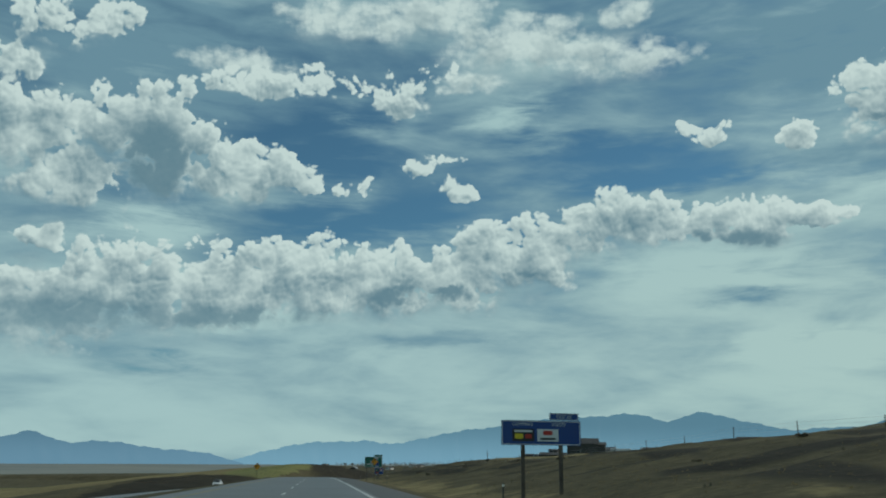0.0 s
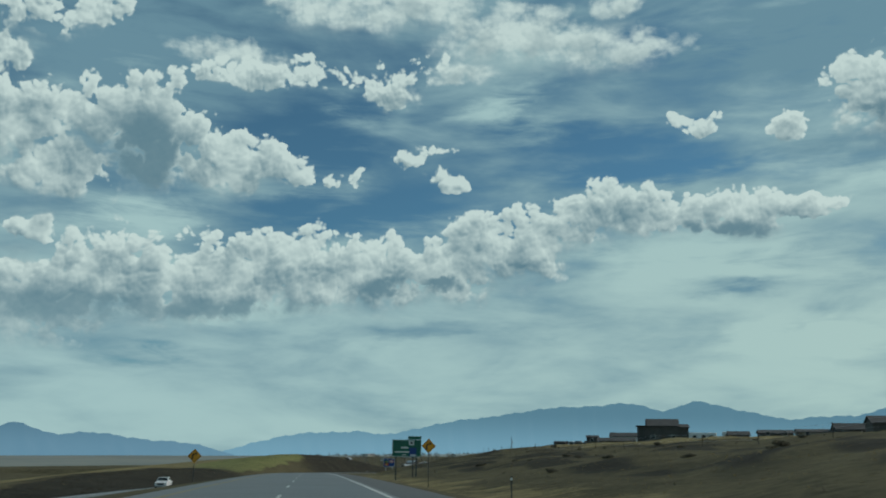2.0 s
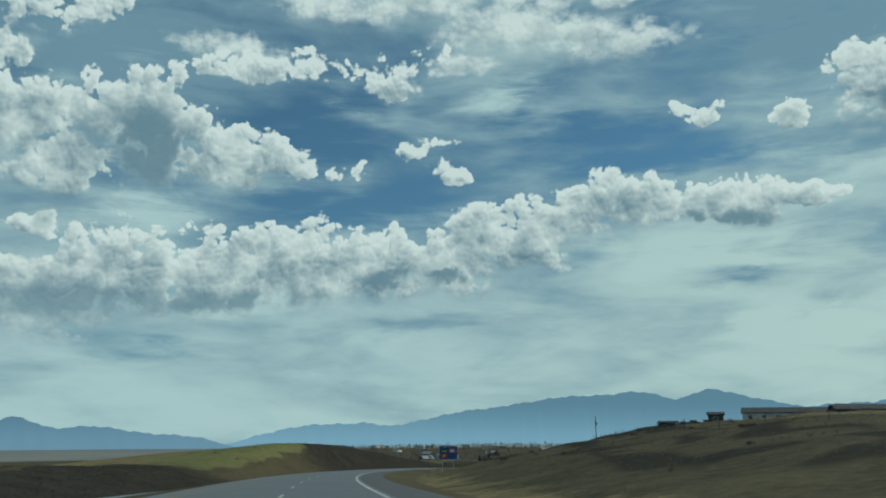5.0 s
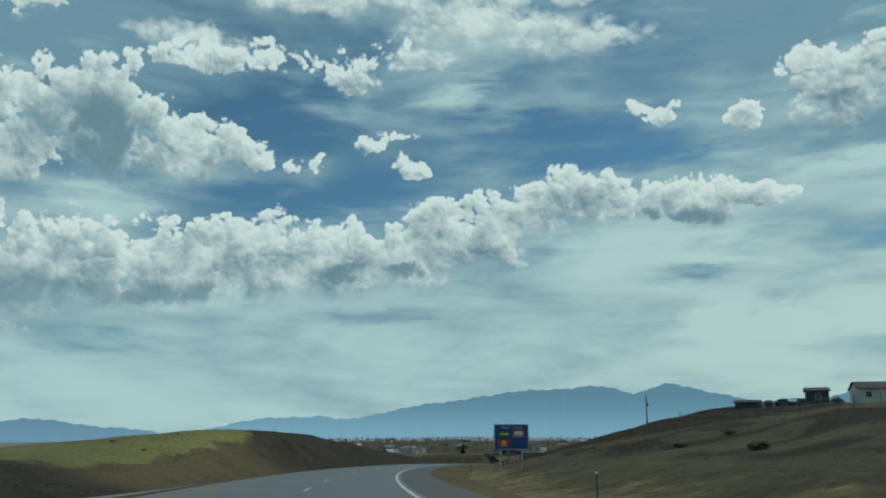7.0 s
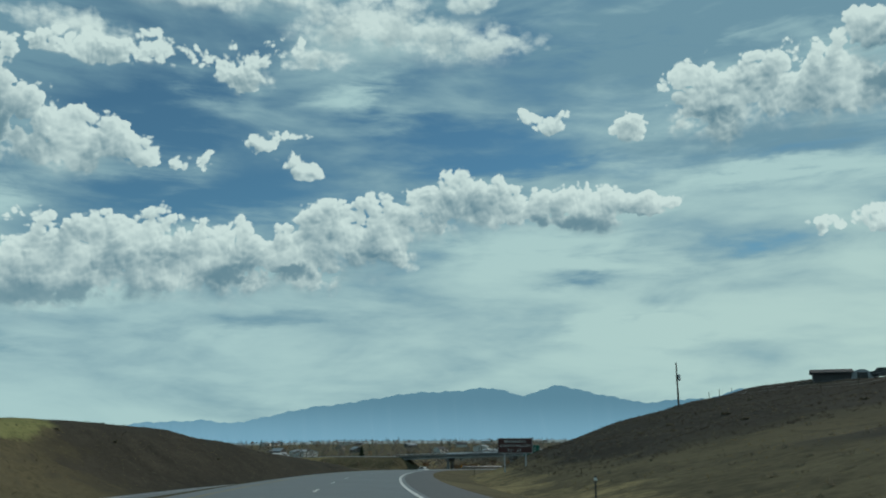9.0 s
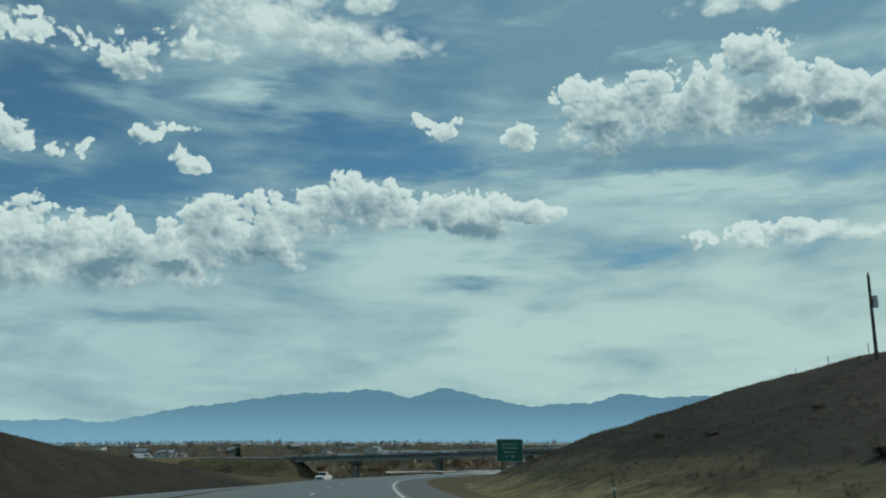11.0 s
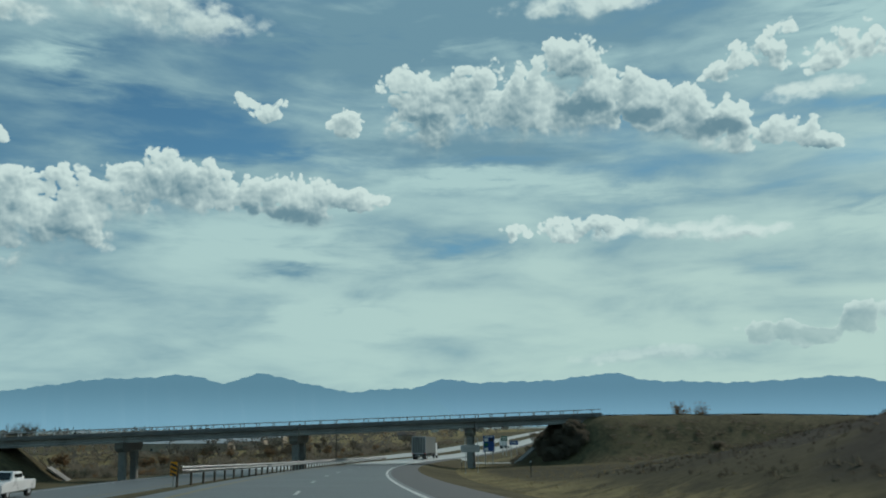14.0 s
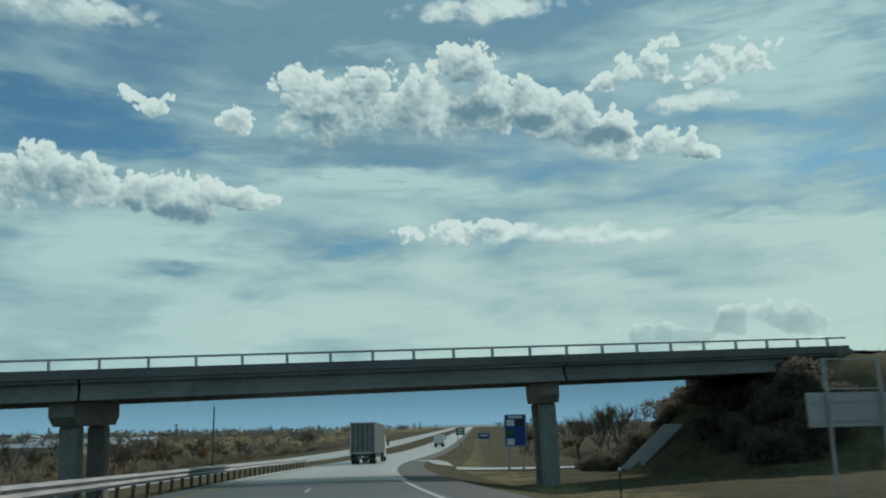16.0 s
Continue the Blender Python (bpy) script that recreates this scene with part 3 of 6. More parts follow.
def ground_z(x, y):
    """Height of the land for arrays of points."""
    x, y = np.atleast_1d(np.asarray(x, float)), np.atleast_1d(np.asarray(y, float))
    s, d = road_coords(x, y)
    zr = np.interp(s, S, RZ)
    # the country far off: a flat valley with faint swells
    reach = np.hypot(x, y - 500.0)
    far = VALLEY + 1.4 * waves(x, y, 700.0, 3) - 26.0 * smooth01((reach - 1300) / 3000)
    far = far - 48.0 * smooth01((reach - 700) / 3300) * smooth01((0.10 - x / (reach + 1)) * 2.2)
    # right of the road: a bench that the road cuts down through, ending before the overpass
    bench = np.interp(s, (-300, 0, 76, 107, 122, 143, 160, 200, 295, 330, 360, 400, 440, 465, 506, 524, 541, 562, 640, 760),
                      (7.5, 5.5, 4.1, 2.9, 1.9, 1.1, 0.6, 0.2, -0.5, -1.6, -2.6, -2.0, -0.5, 0.7, -1.4, -4.4, -10.2, -16.5, -20.0, VALLEY))
    bench = bench + 0.5 * waves(x, y, 60.0, 5) * smooth01((d - 20) / 40)
    u = np.clip((d - 9.0) / 71.0, 0, 1)
    right = (zr - 0.7) + (bench - zr + 0.7) * (1 - (1 - u) ** 2) + np.interp(s, (330, 400), (0.042, 0.015)) * np.clip(d - 80, 0, 110)
    right = right + 0.35 * waves(x, y, 14.0, 8) * smooth01((d - 9) / 12) * smooth01((bench - zr) / 4)
    right = right + (far - right) * smooth01((d - 260) / 500)
    # left: median, then a low rounded hill beside the bend
    crest = np.interp(s, (-300, 0, 140, 190, 230, 260, 320, 360, 380, 400, 430, 470, 500, 540, 570, 620, 700), (-17.0, -16.0, -13.5, -11.6, -9.3, -8.7, -8.9, -10.0, -9.0, -7.6, -5.9, -7.3, -10.6, -15.0, -18.5, -22.0, VALLEY))
    e = -d
    v = smooth01((e - 30.0) / 20.0)
    floor_z = zr - 1.0 - opp_drop(s) * smooth01((e - 8.0) / 8.0)
    left = floor_z + (crest - floor_z) * v
    left = left - np.interp(s, (230, 330, 380), (0.16, 0.16, 0.095)) * np.clip(e - 56, 0, 150)
    left = left + 0.35 * waves(x, y, 26.0, 11) * smooth01((e - 32) / 20)
    left = left + (far - left) * smooth01((e - 130) / 260)
    z = np.where(d >= 0, right, left)
    inside = (s > -299) & (s < 2500)
    z = np.where(inside, z, far)
    z = z + (far - z) * smooth01((s - 640) / 260) * (np.abs(d) > 45)
    z = z + ((zr - 0.8) - z) * smooth01((s - 640) / 120) * smooth01((46 - np.abs(d + 10)) / 26)
    # the overpass's approach banks
    px, py = x - BRIDGE_FOOT.x, y - BRIDGE_FOOT.y
    u1 = px * BRIDGE_U.x + py * BRIDGE_U.y
    v1 = px * BRIDGE_V.x + py * BRIDGE_V.y - BRIDGE_W / 2
    out = np.maximum(np.abs(v1) - (BRIDGE_W / 2 + 1.2), 0) / 1.9
    for end in (-u1, u1 - BRIDGE_LEN):
        bank = DECK_Z - BRIDGE_FALL * np.clip(u1, 0, BRIDGE_LEN) - 0.3 - out + np.minimum(end + 0.6, 0) / 1.35 - np.clip(end - 25, 0, 400) * 0.02
        z = np.maximum(z, np.where(end > -14, bank, -99))
    # beds of the two carriageways
    bed = (d > -7.0) & (d < 5.6)
    z = np.where(bed & inside, zr - 0.5, z)
    o = np.abs(d - OPP)
    z = np.where((o < OPP_W + 1.2) & inside, zr - 0.95 - opp_drop(s), z)
    return z


def gz(x, y):
    return float(ground_z(x, y)[0])


def spread(lo, hi, fine, reach0, reach1, growth=1.13):
    """Grid lines: even from lo to hi, then ever wider out to the two reaches."""
    c = list(np.arange(lo, hi + 0.01, fine))
    step, v = fine, hi
    while v < reach1:
        step *= growth
        v += step
        c.append(v)
    step, v, head = fine, lo, []
    while v > reach0:
        step *= growth
        v -= step
        head.append(v)
    return np.array(head[::-1] + c)


def ground_covers(x, y):
    """What grows where, for arrays of points: pale straw, dark dead brush and green pasture, each from 0 to 1."""
    s, d = road_coords(x, y)
    e = -d
    ragged = 4.0 * waves(x, y, 22.0, 31) + 2.0 * waves(x, y, 7.0, 32)
    fleck = waves(x, y, 17.0, 33) + 0.7 * waves(x, y, 6.0, 34)
    pasture = smooth01((e + ragged * 0.3 - np.interp(s, (345, 377, 405, 438), (42, 40.5, 41.5, 44))) / 2.5) * smooth01((s - 345) / 20) * smooth01((470 - s) / 40)
    straw = smooth01((d + ragged - 44) / 12) * smooth01((330 - s) / 90)
    straw = np.maximum(straw, smooth01((e + ragged - 64) / 12) * smooth01((s - 250) / 60) * smooth01((250 - e) / 60))
    straw = np.maximum(straw, 0.55 * smooth01((5.0 - np.abs(d - 9.0 + ragged * 0.2)) / 3.0))
    straw = np.maximum(straw, 0.5 * smooth01((fleck - 0.4) / 0.8) * (d > 8) * smooth01((380 - s) / 40))
    brush = smooth01((d + ragged * 0.5 - 12.5) / 5) * smooth01((90 - d) / 30) * smooth01((s - 352) / 45) * smooth01((556 - s) / 30)
    brush = np.maximum(brush, smooth01((e - 29 + ragged * 0.15) / 3) * smooth01((np.interp(s, (200, 345, 420, 470), (54, 56, 45, 66)) - e + ragged * 0.4) / 3) * smooth01((s - 188) / 25) * smooth01((575 - s) / 40)
                       * np.interp(s, (340, 365, 410, 445), (1.0, 0.28, 0.30, 0.9)))
    brush = np.maximum(brush, 0.9 * smooth01((fleck + 0.15) / 0.5) * smooth01((d - 14) / 6) * smooth01((46 - d + ragged) / 8) * smooth01((380 - s) / 40))
    brush = np.maximum(brush, 0.5 * smooth01((s - 480) / 40) * smooth01((d - 7) / 6) * smooth01((120 - d) / 40) * smooth01((640 - s) / 60))
    return straw, brush, pasture


def make_ground():
    xs, ys = spread(-135, 165, 2.5, -4900, 4900), spread(-30, 720, 2.5, -2500, 5600)
    gx, gy = np.meshgrid(xs, ys)
    z = ground_z(gx.ravel(), gy.ravel())
    co = np.stack([gx.ravel(), gy.ravel(), z], 1)
    nx, ny = len(xs), len(ys)
    i = (np.arange(ny - 1)[:, None] * nx + np.arange(nx - 1)).ravel()
    quads = np.stack([i, i + 1, i + 1 + nx, i + nx], 1)
    me = bpy.data.meshes.new("ground")
    me.vertices.add(len(co))
    me.vertices.foreach_set("co", co.ravel())
    me.loops.add(quads.size)
    me.loops.foreach_set("vertex_index", quads.ravel())
    me.polygons.add(len(quads))
    me.polygons.foreach_set("loop_start", np.arange(0, quads.size, 4))
    me.polygons.foreach_set("use_smooth", np.ones(len(quads), bool))
    for cover, values in zip(("straw", "brush", "pasture"), ground_covers(gx.ravel(), gy.ravel())):
        me.attributes.new(cover, "FLOAT", "POINT").data.foreach_set("value", values.astype(np.float32))
    me.update()
    me.validate()
    me.materials.append(GROUND)
    tagged(new("ground", me), "dry brown autumn grassland with low hills", "ground", kind="structure")


def strip(name, s0, s1, step, edges, material, parent, label="", low=False):
    """A ribbon along the road: edges are (across, up) from left to right."""
    n = max(2, int(round((s1 - s0) / step)) + 1)
    rows = []
    for k in range(n):
        s = s0 + (s1 - s0) * k / (n - 1)
        rows.append([on_road(s, d, up - (float(opp_drop(s)) if low else 0.0))[0] for d, up in edges])
    bm = add_grid(bmesh.new(), rows)
    bmesh.ops.recalc_face_normals(bm, faces=bm.faces)
    if sum(f.normal.z for f in bm.faces) < 0:
        bmesh.ops.reverse_faces(bm, faces=bm.faces)
    return part(name, bm, material, parent, label, smooth=True)


make_ground()
road = strip("road", -120, 610, 5, ((-6.3, -0.02), (-4.0, 0.0), (0.0, 0.02), (2.4, 0.0)), ASPHALT, None)
tagged(road, "two-lane grey asphalt highway carriageway with painted lines", "road", kind="structure")
# From here on the sun's glint on the road is painted as paler colour.
strip("pale_pavement", 610, 1900, 5, ((-6.3, -0.02), (-4.0, 0.0), (0.0, 0.02), (2.4, 0.0)), SUNLIT_ROAD, road, "stretch beyond the overpass, painted paler for sun glint")
strip("shoulder", -120, 1900, 5, ((2.4, 0.0), (4.5, -0.06)), SHOULDER, road, "darker asphalt shoulder")
strip("gravel_edge", -120, 1900, 5, ((4.5, -0.065), (5.6, -0.32), (9.5, -0.85)), GROUND, road, "grassy road edge")
strip("gravel_edge", -120, 1900, 5, ((-12.5, -0.85), (-7.6, -0.16), (-6.3, -0.025)), GROUND, road, "grassy median edge")
strip("edge_line", -120, 1900, 5, ((2.05, 0.012), (2.2, 0.012)), WHITE_PAINT, road, "white edge line")
strip("edge_line", -120, 1900, 5, ((-5.25, 0.0), (-5.10, 0.0)), YELLOW_PAINT, road, "yellow edge line")
for k in range(58):
    strip("lane_dash", -60 + k * 12.2, -60 + k * 12.2 + 3.05, 1.6, ((-1.53, 0.019), (-1.41, 0.019)), WHITE_PAINT, road)
opposite = strip("opposite_road", -120, 632, 5, ((OPP - OPP_W, -0.45), (OPP, -0.40), (OPP + OPP_W, -0.45)), ASPHALT, None, low=True)
strip("pale_pavement", 632, 1900, 5, ((OPP - OPP_W, -0.45), (OPP, -0.40), (OPP + OPP_W, -0.45)), SUNLIT_ROAD, opposite, "stretch beyond the overpass, painted paler for sun glint", low=True)
tagged(opposite, "grey asphalt carriageway for oncoming traffic beyond the median", "road", kind="structure")
strip("gravel_edge", -120, 1900, 5, ((OPP - OPP_W - 4.5, -1.6), (OPP - OPP_W, -0.455)), GROUND, opposite, low=True)
strip("gravel_edge", -120, 1900, 5, ((OPP + OPP_W, -0.455), (OPP + OPP_W + 4.5, -1.6)), GROUND, opposite, low=True)
strip("edge_line", -120, 1900, 5, ((OPP - 4.0, -0.425), (OPP - 3.85, -0.425)), WHITE_PAINT, opposite, low=True)
strip("edge_line", -120, 1900, 5, ((OPP + 3.85, -0.425), (OPP + 4.0, -0.425)), YELLOW_PAINT, opposite, low=True)


def make_ramp():
    """A slip road that joins past the overpass, from the right."""
    a, b, c = on_road(676, 3.2)[0], on_road(640, 9.0)[0], on_road(628, 42.0)[0]
    rows = []
    for k in range(25):
        t = k / 24
        p = a * (1 - t) ** 2 + b * 2 * t * (1 - t) + c * t * t
        w = (b - a) * (1 - t) + (c - b) * t
        side = Vector((w.y, -w.x, 0)).normalized() * 2.4
        row = []
        for f in (-1, 0, 1):
            q = p + side * f
            row.append((q.x, q.y, max(gz(q.x, q.y) + 0.10, on_road(676, 0)[0].z if t < 0.1 else -99)))
        rows.append(row)
    bm = add_grid(bmesh.new(), rows)
    bmesh.ops.recalc_face_normals(bm, faces=bm.faces)
    ob = part("slip_road", bm, SUNLIT_ROAD, None, smooth=True)
    tagged(ob, "narrow pale slip road joining the highway", "road", kind="structure")


make_ramp()


def make_range(name, label, az0, az1, dist, eye, foot, ends, peaks, roll, seed, rock, haze, share, notches=()):
    """A mountain range on an arc round eye; peaks are azimuth, elevation, width in degrees and bluntness."""
    rnd = np.random.RandomState(seed)
    n, rows = 420, 14
    az = np.linspace(az0, az1, n)
    top = np.zeros(n)
    for a, e, w, blunt in peaks:
        top += ((e - foot) * np.exp(-np.abs((az - a) / w) ** blunt)) ** 6
    top = top ** (1 / 6)
    for a, e, w in notches:
        top -= e * np.exp(-np.abs((az - a) / w) ** 1.4)
    # both ends run out to the plain
    top = foot + top * smooth01((az - az0) / max(ends[0] - az0, 0.1)) * smooth01((az1 - az) / max(az1 - ends[1], 0.1))
    for f, amp in ((2.1, 0.06), (4.7, 0.05), (8.3, 0.02)):
        top += roll * amp * np.sin(az * f * 1.7 + rnd.uniform(0, 6.28)) * np.clip((top - foot) * 1.2, 0.1, 1)
    bm = bmesh.new()
    grid = []
    for j in range(rows):
        t = j / (rows - 1)
        ring = []
        for i in range(n):
            r = dist + 340 * (t - 1)
            ridge = 0.5 + 0.5 * math.sin(az[i] * 3.1 + 2.0 * math.sin(az[i] * 1.3 + seed) + t * 2.0)
            k = t ** (1.15 + 0.9 * ridge)
            h = eye[2] + math.tan(radians(top[i])) * dist * k + (1 - k) * (VALLEY - 50 - eye[2])
            a = radians(az[i])
            ring.append((eye[0] + r * math.sin(a), eye[1] + r * math.cos(a), h))
        grid.append(ring)
    add_grid(bm, grid)
    bmesh.ops.recalc_face_normals(bm, faces=bm.faces)
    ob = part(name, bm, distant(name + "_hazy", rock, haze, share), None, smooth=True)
    tagged(ob, label, "mountains", kind="structure")


# Colour of the glow that stands in for haze on the main range.
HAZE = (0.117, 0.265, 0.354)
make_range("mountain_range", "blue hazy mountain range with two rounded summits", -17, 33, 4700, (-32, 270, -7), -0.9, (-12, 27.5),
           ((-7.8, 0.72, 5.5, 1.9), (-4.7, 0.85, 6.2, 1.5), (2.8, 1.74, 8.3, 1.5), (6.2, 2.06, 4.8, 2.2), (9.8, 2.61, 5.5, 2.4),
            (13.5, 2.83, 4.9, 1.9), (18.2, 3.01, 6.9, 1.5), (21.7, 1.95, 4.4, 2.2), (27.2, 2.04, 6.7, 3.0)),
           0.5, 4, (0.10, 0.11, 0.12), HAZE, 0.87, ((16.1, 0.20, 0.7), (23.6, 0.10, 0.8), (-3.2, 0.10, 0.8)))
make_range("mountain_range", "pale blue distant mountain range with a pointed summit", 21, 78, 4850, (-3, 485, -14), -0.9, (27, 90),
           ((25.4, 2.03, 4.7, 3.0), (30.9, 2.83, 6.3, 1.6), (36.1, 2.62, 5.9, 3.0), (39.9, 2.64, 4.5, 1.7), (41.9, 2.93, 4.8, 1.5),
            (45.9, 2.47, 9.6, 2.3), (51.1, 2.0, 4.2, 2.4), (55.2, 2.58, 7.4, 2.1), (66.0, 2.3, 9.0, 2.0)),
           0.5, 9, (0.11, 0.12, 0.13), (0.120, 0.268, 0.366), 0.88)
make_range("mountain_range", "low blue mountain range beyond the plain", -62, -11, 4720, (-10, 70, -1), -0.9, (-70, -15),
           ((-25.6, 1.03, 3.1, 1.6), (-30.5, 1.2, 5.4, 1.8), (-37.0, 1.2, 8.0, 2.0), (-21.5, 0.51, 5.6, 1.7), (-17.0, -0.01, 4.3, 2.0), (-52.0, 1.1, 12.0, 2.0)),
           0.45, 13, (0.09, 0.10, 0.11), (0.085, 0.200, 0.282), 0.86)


def make_far_plain(r0, r1, a0, a1, share):
    """The valley floor far off, with the same painted haze glow as the mountains."""
    rows = []
    for k in range(14):
        r = r0 + (r1 - r0) * k / 13
        ring = []
        for i in range(91):
            a = radians(a0 + (a1 - a0) * i / 90)
            ring.append((20 + r * math.sin(a), 540 + r * math.cos(a)))
        zs = ground_z([p[0] for p in ring], [p[1] for p in ring])
        rows.append([(p[0], p[1], z + 3.0 * min(k, 1)) for p, z in zip(ring, zs)])
    bm = add_grid(bmesh.new(), rows)
    bmesh.ops.recalc_face_normals(bm, faces=bm.faces)
    if sum(f.normal.z for f in bm.faces) < 0:
        bmesh.ops.reverse_faces(bm, faces=bm.faces)
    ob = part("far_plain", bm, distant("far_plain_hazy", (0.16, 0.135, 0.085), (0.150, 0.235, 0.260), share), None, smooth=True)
    tagged(ob, "hazy pale plain at the foot of the mountains", "plain", kind="structure")


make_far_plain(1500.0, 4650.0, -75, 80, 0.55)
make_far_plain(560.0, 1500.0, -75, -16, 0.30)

# ---- overpass ----


def bridge_at(u, v, z):
    return BRIDGE_FOOT + BRIDGE_U * u + BRIDGE_V * v + Vector((0, 0, z))


def make_overpass():
    turn = -BRIDGE_HEAD
    m = Matrix.Translation((BRIDGE_FOOT.x, BRIDGE_FOOT.y, DECK_Z)) @ Matrix.Rotation(turn, 4, "Z") @ Matrix.Rotation(-math.atan(BRIDGE_FALL), 4, "X")
    # local axes: x across and away, y along, z up; z = 0 is the top of the kerb
    top = base("overpass", m, "grey concrete girder overpass on twin-column piers with a steel rail", "bridge")
    L, W = BRIDGE_LEN, BRIDGE_W
    part("deck", box(-0.25, W + 0.25, -1, L + 1, -0.40, -0.18), CONCRETE_DARK, top, "concrete deck slab")
    part("kerb", box(-0.3, 0.12, -1, L + 1, -0.43, 0.0, bevel=0.03), CONCRETE_DARK, top)
    part("kerb", box(W - 0.12, W + 0.3, -1, L + 1, -0.45, 0.0, bevel=0.03), CONCRETE_DARK, top)
    joints = (0.0, 16.5, 39.3, 60.5, L)
    for x in (0.25, 2.7, 5.1, W - 0.25):
        for a, b in zip(joints, joints[1:]):
            g = prism(((-0.32, -1.31), (0.32, -1.31), (0.32, -1.14), (0.12, -1.0), (0.12, -0.62), (0.42, -0.54), (0.42, -0.41), (-0.42, -0.41), (-0.42, -0.54), (-0.12, -0.62), (-0.12, -1.0), (-0.32, -1.14)), a + 0.06, b - 0.06)
            part("girder", g, CONCRETE, top, m=Matrix.Translation((x, 0, 0)))
    for u in joints[1:-1]:
        # each pier stands askew, in line with the road below
        skew = Matrix.Translation((3.2, u, 0)) @ Matrix.Rotation(radians(-16), 4, "Z")
        cap = prism(((-2.7, -1.95), (-2.2, -2.35), (2.2, -2.35), (2.7, -1.95), (2.7, -1.33), (-2.7, -1.33)), -0.55, 0.55)
        part("pier_cap", cap, CONCRETE, top, m=skew)
        for x in (-1.55, 1.55):
            foot = m @ skew @ Vector((x, 0, 0))
            part("pier_column", box(x - 0.40, x + 0.40, -0.42, 0.42, gz(foot.x, foot.y) - foot.z - 0.4, -2.34, bevel=0.12), CONCRETE, top, m=skew)
    for side, x in ((-1, -0.08), (1, W + 0.08)):
        rail = bmesh.new()
        add_box(rail, x - 0.05, x + 0.05, -1, L + 1, 0.40, 0.50, bevel=0.015)
        part("rail", rail, STEEL, top, "steel rail")
        n = int(L / 2.0)
        for k in range(n + 1):
            u = 0.3 + k * (L - 0.6) / n
            part("rail_post", prism(((x - 0.07, 0.0), (x + 0.07, 0.0), (x + 0.045, 0.42), (x - 0.045, 0.42)), u - 0.06, u + 0.06), STEEL, top)
    for u, sgn in ((0.0, -1), (L, 1)):
        part("abutment", box(-0.4, W + 0.4, min(u, u + sgn * 1.1), max(u, u + sgn * 1.1), -3.0, -0.2, bevel=0.04), CONCRETE_DARK, top)
        # sloped concrete paving under the end span, towards the road, cut down to its sunlit strip
        w = bmesh.new()
        y0, y1 = u - sgn * 6.0, u - sgn * 9.4
        rows = [[(x, y0, -1.15 - 3.8 / 1.35), (x, y1, -1.15 - 7.2 / 1.35)] for x in (6.3, W + 1.0)]
        lowered = [[(x, y, z - 0.25) for x, y, z in r] for r in rows]
        add_grid(w, rows)
        add_grid(w, lowered)
        for i in range(2):
            a, b = rows[i][0], rows[i][1]
            c, d = lowered[i][0], lowered[i][1]
            w.faces.new([w.verts.new(p) for p in (a, b, d, c)])
        bmesh.ops.remove_doubles(w, verts=w.verts, dist=0.001)
        bmesh.ops.recalc_face_normals(w, faces=w.faces)
        part("slope_paving", w, CONCRETE, top, "pale concrete slope paving")
    # the cross road on its bank
    for y0, y1, nm in ((-160, -1, "approach_road"), (L + 1, L + 160, "approach_road")):
        rows = []
        for k in range(28):
            y = y0 + (y1 - y0) * k / 27
            drop = -0.02 * max(0, (-y if y < 0 else y - L) - 25) + BRIDGE_FALL * (y if y < 0 else y - L)
            rows.append([(x, y, -0.22 + drop) for x in (0.2, W / 2, W - 0.2)])
        bm = add_grid(bmesh.new(), rows)
        bmesh.ops.recalc_face_normals(bm, faces=bm.faces)
        part(nm, bm, ASPHALT, top)
    return top


overpass = make_overpass()


def make_guard_rail(name, s0, s1, d, spacing, label, drop=0.0, flare=0.0):
    p0, h0 = on_road(s0, d)
    top = base(name, Matrix.Translation(p0), label, "guardrail")
    def across(s):
        return d - flare * max(0.0, 1 - (s - s0) / 26.0) ** 2

    n = int((s1 - s0) / 2.0)
    prof = ((0.0, 0.42), (0.03, 0.45), (0.075, 0.50), (0.03, 0.55), (0.0, 0.58), (0.03, 0.61), (0.075, 0.66), (0.03, 0.71), (0.0, 0.74))
    for off, flip in ((0.0, 1),):
        rows = []
        for k in range(n + 1):
            s = s0 + (s1 - s0) * k / n
            rows.append([on_road(s, across(s) + q, zz + drop)[0] - p0 for q, zz in prof])
        bm = add_grid(bmesh.new(), rows)
        geom = bmesh.ops.solidify(bm, geom=bm.faces[:], thickness=0.006)
        part("beam", bm, STEEL, top, "corrugated steel beam")
    posts = int((s1 - s0) / spacing)
    post = box(-0.055, 0.055, -0.06, 0.06, -1.2, 0.70, bevel=0.01)
    first = None
    for k in range(posts + 1):
        p, h = on_road(s0 + k * spacing, across(s0 + k * spacing) - 0.20, drop)
        mm = Matrix.Translation(p - p0) @ Matrix.Rotation(-h, 4, "Z")
        if first is None:
            first = part("post", post, WOOD, top, "weathered wooden post")
            first.matrix_basis = mm
        else:
            o = new("post", first.data)
            o.parent = top
            o.matrix_basis = mm
    return top


make_guard_rail("guard_rail", 545.2, 652, -6.35, 1.9, "galvanised steel guardrail on wooden posts beside the median", flare=2.2)

